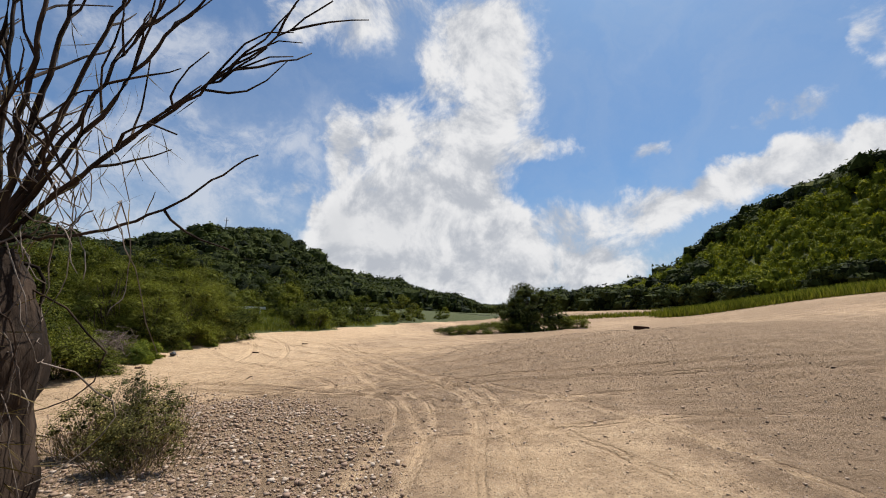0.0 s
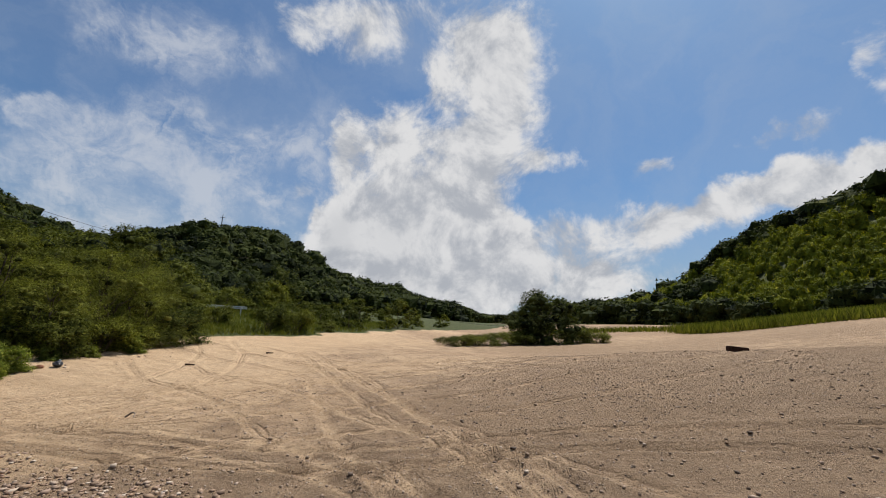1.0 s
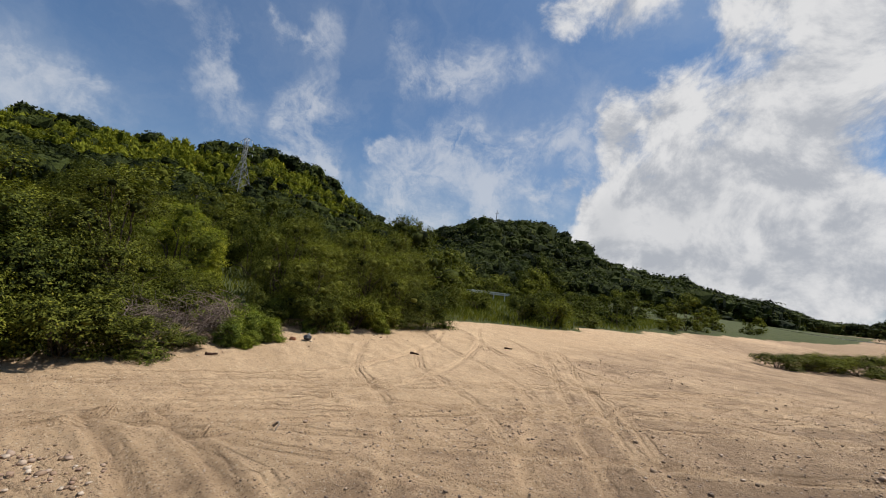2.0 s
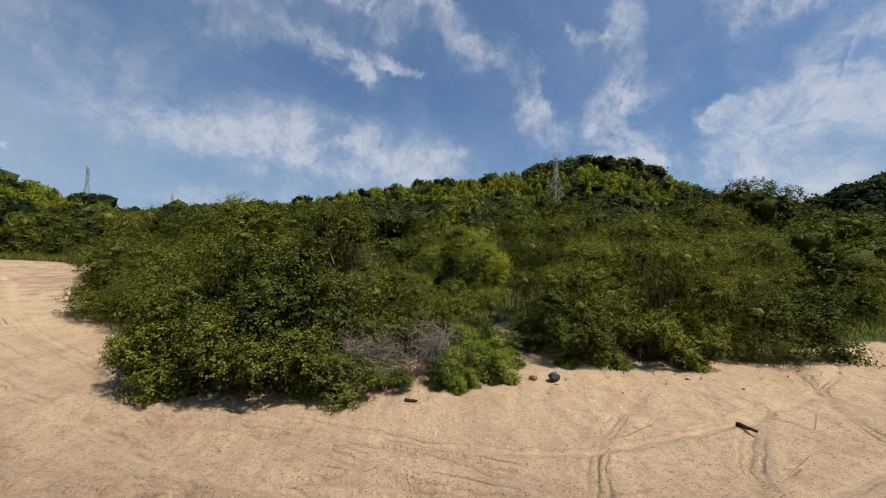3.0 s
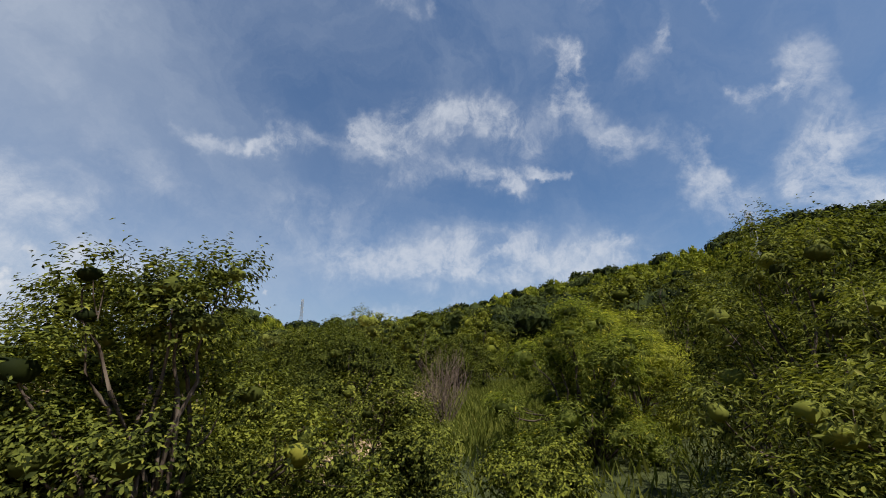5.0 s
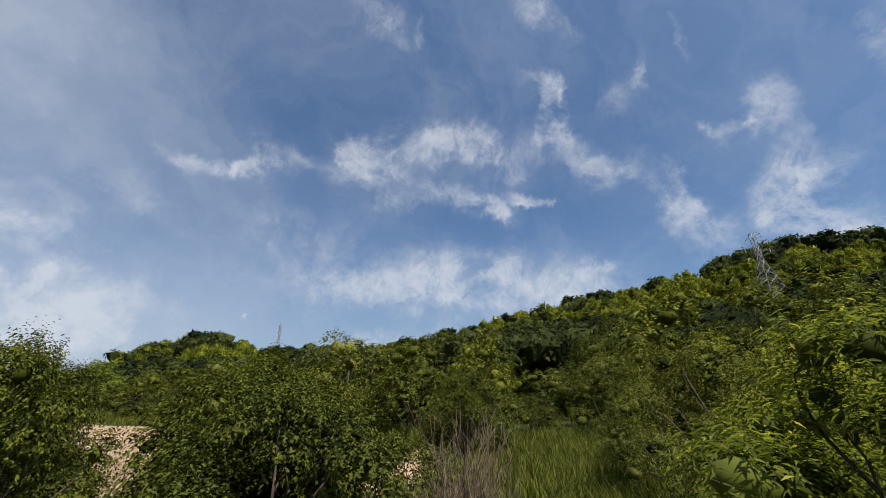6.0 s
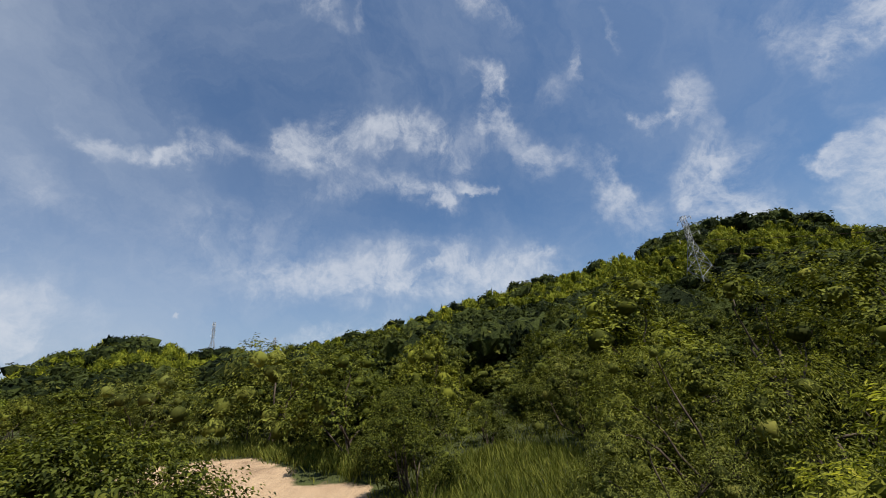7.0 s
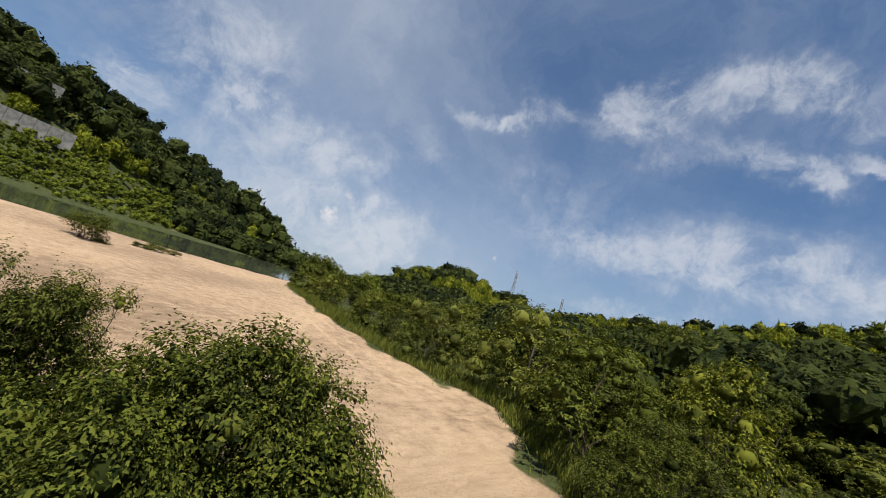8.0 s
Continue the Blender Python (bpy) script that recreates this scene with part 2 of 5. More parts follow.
def bark_material(name, a, b_, scale=9.0):
    m, n, b = material(name)
    tex = n.add("ShaderNodeTexCoord").outputs["Object"]
    mp = n.add("ShaderNodeMapping")
    n.link(tex, mp.inputs[0])
    mp.inputs["Scale"].default_value = (1, 1, 0.25)
    f = n.noise(mp.outputs[0], scale, 8, 0.65)
    n.put(b.inputs["Base Color"], n.mix(n.step(0.3, 0.7, f), tuple(c * 0.75 for c in a), tuple(c * 0.8 for c in b_)))
    b.inputs["Roughness"].default_value = 0.88
    b.inputs["Specular IOR Level"].default_value = 0.1
    bump = n.add("ShaderNodeBump")
    bump.inputs["Strength"].default_value, bump.inputs["Distance"].default_value = 0.6, 0.02
    n.link(f, bump.inputs["Height"])
    n.link(bump.outputs[0], b.inputs["Normal"])
    return m


def stone_material(name, stops, scale=14.0, rough=0.85):
    m, n, b = material(name)
    geo = n.add("ShaderNodeNewGeometry")
    tex = n.add("ShaderNodeTexCoord").outputs["Object"]
    grain = n.noise(tex, scale, 6, 0.7)
    col = n.ramp(geo.outputs["Random Per Island"], stops)
    col = n.mix(n.math("MULTIPLY", n.step(0.35, 0.75, grain), 0.35), col, (0.12, 0.1, 0.085))
    n.put(b.inputs["Base Color"], n.mix(1.0, col, (0.86, 0.77, 0.70), "MULTIPLY"))
    b.inputs["Roughness"].default_value = rough
    bump = n.add("ShaderNodeBump")
    bump.inputs["Strength"].default_value, bump.inputs["Distance"].default_value = 0.4, 0.01
    n.link(grain, bump.inputs["Height"])
    n.link(bump.outputs[0], b.inputs["Normal"])
    return m


def plain_material(name, a, b_, scale=6.0, rough=0.6, metal=0.0):
    m, n, b = material(name)
    tex = n.add("ShaderNodeTexCoord").outputs["Object"]
    f = n.noise(tex, scale, 6, 0.6)
    n.put(b.inputs["Base Color"], n.mix(n.step(0.3, 0.72, f), a, b_))
    b.inputs["Roughness"].default_value, b.inputs["Metallic"].default_value = rough, metal
    bump = n.add("ShaderNodeBump")
    bump.inputs["Strength"].default_value, bump.inputs["Distance"].default_value = 0.2, 0.01
    n.link(n.noise(tex, scale * 6, 4), bump.inputs["Height"])
    n.link(bump.outputs[0], b.inputs["Normal"])
    return m


def land_material():
    """Sand with gravelly stretches, passing into grassy soil where the cover value says so."""
    m, n, b = material("sand_and_soil")
    tex = n.add("ShaderNodeTexCoord").outputs["Object"]
    cover = n.add("ShaderNodeAttribute")
    cover.attribute_name = "cover"
    coarse = n.add("ShaderNodeAttribute")
    coarse.attribute_name = "coarse"
    big = n.noise(tex, 0.16, 4, 0.6)
    mid = n.noise(tex, 1.3, 6, 0.65)
    fine = n.noise(tex, 26.0, 6, 0.8)
    grit = n.noise(tex, 9.0, 7, 0.8)
    speck = n.noise(tex, 60.0, 4, 0.75)
    stretch = n.add("ShaderNodeMapping")
    n.link(tex, stretch.inputs[0])
    stretch.inputs["Rotation"].default_value = (0, 0, radians(25))
    stretch.inputs["Scale"].default_value = (0.35, 2.2, 1)
    ripple = n.noise(stretch.outputs[0], 2.4, 6, 0.65, 0.4)
    rough = n.step(0.05, 0.75, n.math("ADD", coarse.outputs["Fac"], n.math("MULTIPLY", n.math("SUBTRACT", mid, 0.5), 0.8)))
    rough = n.math("MULTIPLY_ADD", rough, 0.45, 0.60)
    sand = n.mix(n.step(0.3, 0.7, big), (0.54, 0.392, 0.268), (0.60, 0.45, 0.315))
    sand = n.mix(n.math("MULTIPLY", n.step(0.42, 0.72, mid), n.math("MULTIPLY", rough, 0.72)), sand, (0.34, 0.238, 0.158))
    sand = n.mix(n.math("MULTIPLY", n.step(0.46, 0.72, ripple), n.math("MULTIPLY", rough, 0.72)), sand, (0.27, 0.184, 0.12))
    sand = n.mix(n.math("MULTIPLY", n.step(0.50, 0.66, fine), n.math("MULTIPLY", rough, 0.62)), sand, (0.215, 0.15, 0.103))
    sand = n.mix(n.math("MULTIPLY", n.step(0.50, 0.62, grit), n.math("MULTIPLY", rough, 0.66)), sand, (0.22, 0.15, 0.105))
    wide = n.noise(stretch.outputs[0], 0.55, 7, 0.7, 0.6)
    sand = n.mix(n.math("MULTIPLY", n.step(0.46, 0.64, wide), 0.42), sand, (0.38, 0.27, 0.175))
    for scale, share, k in ((30.0, 0.5, 0.9), (62.0, 0.42, 0.85)):
        cell = n.add("ShaderNodeTexVoronoi")
        n.put(cell.inputs["Vector"], tex)
        cell.inputs["Scale"].default_value = scale
        tint = n.add("ShaderNodeSeparateColor")
        n.link(cell.outputs["Color"], tint.inputs[0])
        dot = n.math("MULTIPLY", n.step(0.42, 0.30, cell.outputs["Distance"]), n.step(share, share + 0.02, tint.outputs[0]))
        sand = n.mix(n.math("MULTIPLY", dot, k), sand, n.ramp(tint.outputs[1], [(0.0, (0.09, 0.062, 0.045)), (0.55, (0.24, 0.175, 0.125)), (0.8, (0.5, 0.4, 0.3)), (1.0, (0.68, 0.6, 0.5))]))
    sand = n.mix(n.math("MULTIPLY", n.step(0.56, 0.68, speck), 0.5), sand, (0.60, 0.49, 0.39))
    rut = n.add("ShaderNodeAttribute")
    rut.attribute_name = "rut"
    # each rut is made darker or paler by its track's tone, broken up by noise
    rut_tone = n.math("MULTIPLY", rut.outputs["Fac"], n.step(0.25, 0.6, n.noise(tex, 3.0, 5, 0.7)))
    sand = n.mix(n.math("MULTIPLY", n.math("MAXIMUM", rut_tone, 0.0), 0.5), sand, (0.215, 0.148, 0.10))
    sand = n.mix(n.math("MULTIPLY", n.math("MAXIMUM", n.math("MULTIPLY", rut_tone, -1.0), 0.0), 0.5), sand, (0.58, 0.44, 0.31))
    lane = n.add("ShaderNodeAttribute")
    lane.attribute_name = "lane"
    wobble = n.math("MULTIPLY_ADD", n.math("SUBTRACT", n.noise(tex, 2.2, 4, 0.6), 0.5), 0.24, lane.outputs["Fac"])
    bands = n.math("POWER", n.math("MULTIPLY_ADD", n.math("COSINE", n.math("MULTIPLY", wobble, 58.0)), 0.5, 0.5), 2.0)
    tread = n.math("MULTIPLY", n.math("MULTIPLY", bands, n.step(0.24, 0.06, n.math("ABSOLUTE", wobble))), n.step(0.42, 0.62, n.noise(tex, 1.1, 5, 0.65)))
    sand = n.mix(n.math("MULTIPLY", tread, 0.5), sand, (0.27, 0.186, 0.124))
    gravel = n.mix(n.step(0.35, 0.65, fine), (0.19, 0.134, 0.09), (0.44, 0.325, 0.222))
    gravel = n.mix(n.math("MULTIPLY", n.step(0.55, 0.7, speck), 0.6), gravel, (0.60, 0.49, 0.37))
    patch = n.step(0.35, 0.75, n.math("ADD", coarse.outputs["Fac"], n.math("MULTIPLY", n.math("SUBTRACT", mid, 0.5), 1.1)))
    sand = n.mix(n.math("MULTIPLY", patch, 0.5), sand, gravel)
    soil = n.mix(n.step(0.35, 0.65, mid), (0.026, 0.032, 0.010), (0.066, 0.076, 0.021))
    soil = n.mix(n.step(0.55, 0.7, n.noise(tex, 5.0, 6, 0.7)), soil, (0.058, 0.072, 0.018))
    green = n.step(0.35, 0.65, n.math("ADD", cover.outputs["Fac"], n.math("MULTIPLY", n.math("SUBTRACT", mid, 0.5), 0.7)))
    n.put(b.inputs["Base Color"], n.mix(green, n.mix(1.0, sand, n.mix(n.step(0.6, 1.05, rough), (0.93, 0.88, 0.775), (0.71, 0.66, 0.595)), "MULTIPLY"), soil))
    b.inputs["Roughness"].default_value = 0.95
    b.inputs["Specular IOR Level"].default_value = 0.2
    bump = n.add("ShaderNodeBump")
    bump.inputs["Strength"].default_value, bump.inputs["Distance"].default_value = 1.0, 0.05
    h = n.math("MULTIPLY_ADD", grit, 1.0, n.math("MULTIPLY", ripple, 0.9))
    h = n.math("MULTIPLY_ADD", 1.0, h, n.math("MULTIPLY_ADD", fine, 0.55, n.math("MULTIPLY", speck, 0.22)))
    h = n.math("SUBTRACT", h, n.math("MULTIPLY", tread, 0.55))
    n.link(n.math("ADD", h, n.math("MULTIPLY", n.math("MULTIPLY", patch, speck), 0.5)), bump.inputs["Height"])
    n.link(bump.outputs[0], b.inputs["Normal"])
    return m


def water_material():
    m, n, b = material("river_water")
    tex = n.add("ShaderNodeTexCoord").outputs["Object"]
    n.put(b.inputs["Base Color"], n.mix(n.noise(tex, 0.05, 3), (0.035, 0.045, 0.03), (0.06, 0.065, 0.045)))
    b.inputs["Roughness"].default_value = 0.06
    bump = n.add("ShaderNodeBump")
    bump.inputs["Strength"].default_value, bump.inputs["Distance"].default_value = 0.12, 0.05
    n.link(n.noise(tex, 1.1, 5, 0.6), bump.inputs["Height"])
    n.link(bump.outputs[0], b.inputs["Normal"])
    return m


LAND = land_material()
WATER = water_material()
LEAF = leaf_material("broad_green_leaves", (0.022, 0.030, 0.007), (0.215, 0.225, 0.040), 0.75, 0.22, 1.2)
LEAF_DARK = leaf_material("dark_green_leaves", (0.015, 0.023, 0.006), (0.140, 0.155, 0.030), 0.75, 0.22, 1.0)
LEAF_WILLOW = leaf_material("grey_green_narrow_leaves", (0.028, 0.036, 0.010), (0.225, 0.236, 0.060), 0.75, 0.3, 1.2)
LEAF_LIME = leaf_material("bright_yellow_green_narrow_leaves", (0.125, 0.140, 0.022), (0.430, 0.430, 0.075), 0.6, 0.5, 1.2)
LEAF_FRESH = leaf_material("fresh_green_leaves", (0.070, 0.098, 0.016), (0.270, 0.305, 0.050), 0.7, 0.24)
LEAF_FOREST = leaf_material("forest_canopy_leaves", (0.016, 0.025, 0.008), (0.108, 0.122, 0.028), 0.8, 0.12, 0.16, True)
LEAF_BAMBOO = leaf_material("bamboo_leaves", (0.140, 0.158, 0.014), (0.440, 0.425, 0.040), 0.75, 0.22, 0.13, True)
LEAF_SCRUB = leaf_material("low_scrub_leaves", (0.060, 0.080, 0.012), (0.210, 0.235, 0.034), 0.8, 0.15, 0.3, True)
LEAF_WEED = leaf_material("half_dry_weed_leaves", (0.055, 0.052, 0.020), (0.250, 0.220, 0.085), 0.8, 0.2, 2.0)
GRASS = leaf_material("meadow_grass", (0.080, 0.100, 0.020), (0.210, 0.215, 0.055), 0.7, 0.3, 0.5)
DRY = leaf_material("dry_grass_and_stalks", (0.085, 0.060, 0.036), (0.24, 0.18, 0.115), 0.8, 0.15, 2.0)
BARK = bark_material("brown_bark", (0.045, 0.032, 0.022), (0.13, 0.10, 0.075))
BARK_DEAD = bark_material("dead_dark_bark", (0.012, 0.008, 0.006), (0.085, 0.058, 0.042), 22)
DRIFT = bark_material("bleached_driftwood", (0.14, 0.105, 0.085), (0.34, 0.28, 0.23), 14)
STONE = stone_material("river_cobbles", [(0.0, (0.20, 0.145, 0.105)), (0.35, (0.38, 0.28, 0.195)), (0.6, (0.30, 0.21, 0.16)), (0.85, (0.46, 0.39, 0.32)), (1.0, (0.60, 0.55, 0.48))])
PEBBLE = stone_material("pebbles", [(0.0, (0.13, 0.10, 0.08)), (0.4, (0.30, 0.23, 0.17)), (0.8, (0.40, 0.32, 0.25)), (1.0, (0.56, 0.50, 0.44))], 40)
BRUSH = bark_material("drifted_brushwood", (0.11, 0.080, 0.066), (0.34, 0.265, 0.225), 14)
BRUSH_DARK = bark_material("brown_dead_twigs", (0.085, 0.058, 0.042), (0.26, 0.195, 0.145), 14)
STEEL = plain_material("galvanised_steel", (0.16, 0.165, 0.17), (0.26, 0.27, 0.28), 2.0, 0.6, 0.5)
CONCRETE = plain_material("weathered_concrete", (0.13, 0.125, 0.115), (0.27, 0.26, 0.24), 0.6, 0.9)
WHITE_RAIL = plain_material("white_painted_rail", (0.62, 0.63, 0.63), (0.78, 0.78, 0.77), 3.0, 0.5)


# ---- the land ----
def smooth(a, b, x):
    u = np.clip((x - a) / (b - a), 0.0, 1.0)
    return u * u * (3 - 2 * u)


HUB = (-8.0, 10.0)   # the valley's middle, from which the hills are described
AZ = np.array([-180, -165, -150, -120, -90, -70, -53, -46, -39, -34, -26, -22, -18, -10, -7, -2, 3, 6, 9, 14, 20, 23, 27, 30, 33, 36, 40, 44, 48,
               52, 58, 63, 69, 77, 83, 90, 97, 102, 107, 113, 119, 123, 126, 131, 137, 142, 147, 152, 158, 161, 164, 172, 178, 180])
EL = np.array([13.6, 17, 17.5, 17, 17, 17, 16.6, 14.4, 11.2, 7.2, 4.2, 3.3, 3.3, 1.5, 1.5, 3.1, 3.5, 4.9, 4.6, 6.2, 9.9, 11.4, 11.2, 11.3, 10.3, 9.5, 7, 7.6, 9.2,
               12.6, 15.5, 16.2, 15.4, 14.6, 14.0, 13.1, 12.0, 10.5, 9.9, 8.7, 7.5, 6, 7.4, 8.8, 9.3, 8.0, 4.9, 2.2, 1.8, 5.4, 8.5, 11.2, 13.1, 13.6])
FAR_AZ = np.array([-180, -165, -90, -45, -25, -18, -7, -2, 5, 14, 30, 40, 46, 55, 63, 90, 105, 120, 137, 150, 160, 172, 180])
CREST = np.array([250, 235, 230, 230, 350, 500, 2200, 1500, 900, 330, 165, 240, 260, 170, 150, 140, 130, 200, 250, 300, 420, 280, 250.0])
FOOT = np.array([158, 150, 130, 120, 190, 300, 1000, 500, 260, 120, 62, 60, 60, 50, 42, 40, 45, 60, 100, 160, 280, 180, 158.0])
EDGE_Y = np.array([-400, -140, -100, -56, -28, -12, -2, 5, 7, 8.5, 10, 12, 20, 25, 30, 33, 50, 80, 120, 400])
EDGE_X = np.array([-300, -84, -62, -43.5, -38, -36.6, -37.2, -32.6, -30.6, -27, -17, -12.6, -12.6, -12.3, -9.6, -8.6, -5, 2, 15, 70.0])
RIVER = np.array([(6, 470), (40, 190), (54, 115), (76, 62), (100, 10), (92, -60), (45, -98), (-25, -102), (-75, -132), (-140, -220), (-330, -480), (-700, -900)], float)


def plain(x, y):
    """The riverbed alone: a shallow basin that rises outwards, most to the east."""
    d = np.hypot(x, y - 4) + 1e-6
    ahead = smooth(0.3, 1.0, (y - 4) / d)
    east = smooth(0.5, 0.85, x / d)
    cap = 9 - 2.9 * smooth(0.3, 0.9, (4 - y) / d)
    bank = 4.0 * np.clip((d - 100) / 85, 0, 1) * smooth(-40, -80, y)
    q = (0.085 - 0.045 * ahead + 0.062 * east) * np.maximum(d - 8, 0)
    off = np.degrees(np.arctan2(-x, y - 4)) + 6
    q = q * (1 - 0.74 * np.exp(-(off / 14) ** 2) * smooth(10, 40, d))
    return cap * np.tanh(q / cap) + bank + 1.45 * np.exp(-((x - 9) ** 2 + (y - 15) ** 2) / 75)


def river_off(x, y):
    """Distance from the river's middle line."""
    best = np.full(np.shape(x), 1e9)
    for (ax, ay), (bx, by) in zip(RIVER[:-1], RIVER[1:]):
        l2 = (bx - ax) ** 2 + (by - ay) ** 2
        k = np.clip(((x - ax) * (bx - ax) + (y - ay) * (by - ay)) / l2, 0, 1)
        best = np.minimum(best, np.hypot(x - ax - k * (bx - ax), y - ay - k * (by - ay)))
    return best


def river_half(y):
    return 11 + 25 * smooth(-30, -75, y)


def polar(x, y):
    return np.hypot(x - HUB[0], y - HUB[1]), np.degrees(np.arctan2(-(x - HUB[0]), y - HUB[1]))


def climb(x, y):
    """How far up its hillside a place lies: 0 at the foot, 1 at the crest."""
    r, az = polar(x, y)
    foot, crest = np.interp(az, FAR_AZ, FOOT), np.interp(az, FAR_AZ, CREST)
    return (r - foot) / (crest - foot)


def land(x, y):
    z = plain(x, y)
    r, az = polar(x, y)
    crest = np.interp(az, FAR_AZ, CREST)
    top = 2.5 + np.tan(np.radians(np.interp(az, AZ, EL))) * crest - 5.4 * np.clip(crest * 0.0085, 1.0, 4.0)
    u = np.clip(climb(x, y), 0, 1)
    hill = np.maximum(top - z, 0) * (0.5 * u ** 1.8 + 0.5 * smooth(0, 1, u))
    hill = hill * (1 - 0.6 * smooth(crest * 1.05, crest * 2.5, r))
    return z + hill - 1.5 * (1 - smooth(0.65, 1.05, river_off(x, y) / river_half(y)))


def at(x, y):
    return float(land(np.array([float(x)]), np.array([float(y)]))[0])


def waves(x, y, seed=0):
    """Cheap uneven relief, about -1 to 1."""
    s = np.sin
    return (s(x * 0.9 + 1.3 * s(y * 0.7 + seed)) + s(y * 1.1 + 1.7 * s(x * 0.6 + seed * 2)) + 0.6 * s(x * 2.3 - y * 1.9 + seed) + 0.4 * s(x * 4.1 + y * 3.3 + 2 * s(y * 1.5))) / 3


def spline(points, n=160):
    p = np.array(points, float)
    p = np.vstack([2 * p[0] - p[1], p, 2 * p[-1] - p[-2]])
    outp = []
    for i in range(1, len(p) - 2):
        t = np.linspace(0, 1, n // (len(p) - 3) + 1, endpoint=False)[:, None]
        a, b, c, d = p[i - 1], p[i], p[i + 1], p[i + 2]
        outp.append(0.5 * (2 * b + (c - a) * t + (2 * a - 5 * b + 4 * c - d) * t ** 2 + (3 * b - a - 3 * c + d) * t ** 3))
    return np.vstack(outp + [p[-2:-1]])


# wheel tracks of vehicles: middle line, half the gauge, depth, tone along the ruts (pale below 0)
TRACKS = [([(-14.0, 30), (-11.4, 24.6), (-9.0, 20.9), (-7.6, 17.7), (-7.0, 15.1), (-7.3, 13.3), (-7.9, 11.9), (-8.8, 10.1), (-9.9, 8.5), (-12.2, 5.0), (-16.7, -0.5), (-27, -11), (-40, -30)], 0.74, 0.05, -0.7),
          ([(-8.8, 6.8), (-8.5, 8.7), (-8.0, 10.7), (-7.4, 12.4), (-6.0, 14.4), (-3.4, 17.6), (1.0, 22)], 0.78, 0.05, 0.3),
          ([(-14.9, -0.8), (-11.1, 4.6), (-9.2, 8.1), (-7.7, 11.0), (-6.2, 12.8), (-3.6, 14.6), (1.5, 17.2), (9, 20)], 0.78, 0.05, 0.35),
          ([(-17.5, -3.5), (-13.2, 3.1), (-10.6, 6.5), (-8.6, 8.6), (-6.2, 10.4), (-3.0, 12.0), (2.0, 13.6), (9, 15.5)], 0.78, 0.05, 0.3),
          ([(0.75, 2.0), (0.75, 4.9), (0.9, 6.4), (1.0, 8.4), (0.4, 10.4), (-1.4, 13.2), (-3.6, 17.6), (-6.4, 23)], 0.30, 0.06, 0.35),
          ([(-0.9, 4.6), (-0.6, 6.5), (-0.5, 8.0), (-0.9, 9.6), (-2.4, 10.7), (-5.0, 11.2)], 0.35, 0.05, -0.4),
          ([(-7.5, 10.9), (-5.7, 10.9), (-1.2, 10.5), (1.8, 10.8), (5.3, 10.3), (9.6, 9.4), (18, 8)], 0.35, 0.08, 0.7),
          ([(-6.5, 6.6), (-3.0, 7.1), (1.0, 7.7), (5.0, 8.1), (11, 7.6), (20, 6.4)], 0.8, 0.05, 0.45),
          ([(-6.8, 11.3), (-6.5, 12.8), (-5.4, 14.7), (-3.0, 17.4), (2.0, 21)], 0.78, 0.05, 0.3),
          ([(-9.5, 18.0), (-7.5, 16.0), (-6.0, 15.2), (-4.6, 14.3), (-2.0, 11.6), (0.6, 9.6), (2.6, 7.4), (4.5, 3.5)], 0.78, 0.05, 0.35),
          ([(-10.5, 21.8), (-7.7, 19.9), (-6.2, 19.2), (-4.4, 17.9), (-3.2, 16.4), (-1.6, 12.6), (0.0, 9.2), (0.6, 6.0)], 0.78, 0.05, 0.3),
          ([(-11.0, 24.4), (-8.5, 22.6), (-6.1, 20.6), (-4.0, 19.3), (-0.5, 18.2), (6, 18)], 0.78, 0.05, 0.35),
          ([(-3.0, 8.6), (-5.4, 7.6), (-7.0, 5.6), (-9.0, 2.4), (-12, -2), (-18, -9)], 0.78, 0.05, 0.3),
          ([(-30, 4.5), (-33.5, -1), (-34.0, -10), (-36, -24), (-41, -45)], 0.78, 0.06, -0.5),
          ([(-20, -30), (-24, -36), (-30, -38), (-34, -33)], 0.8, 0.06, 0.5)]


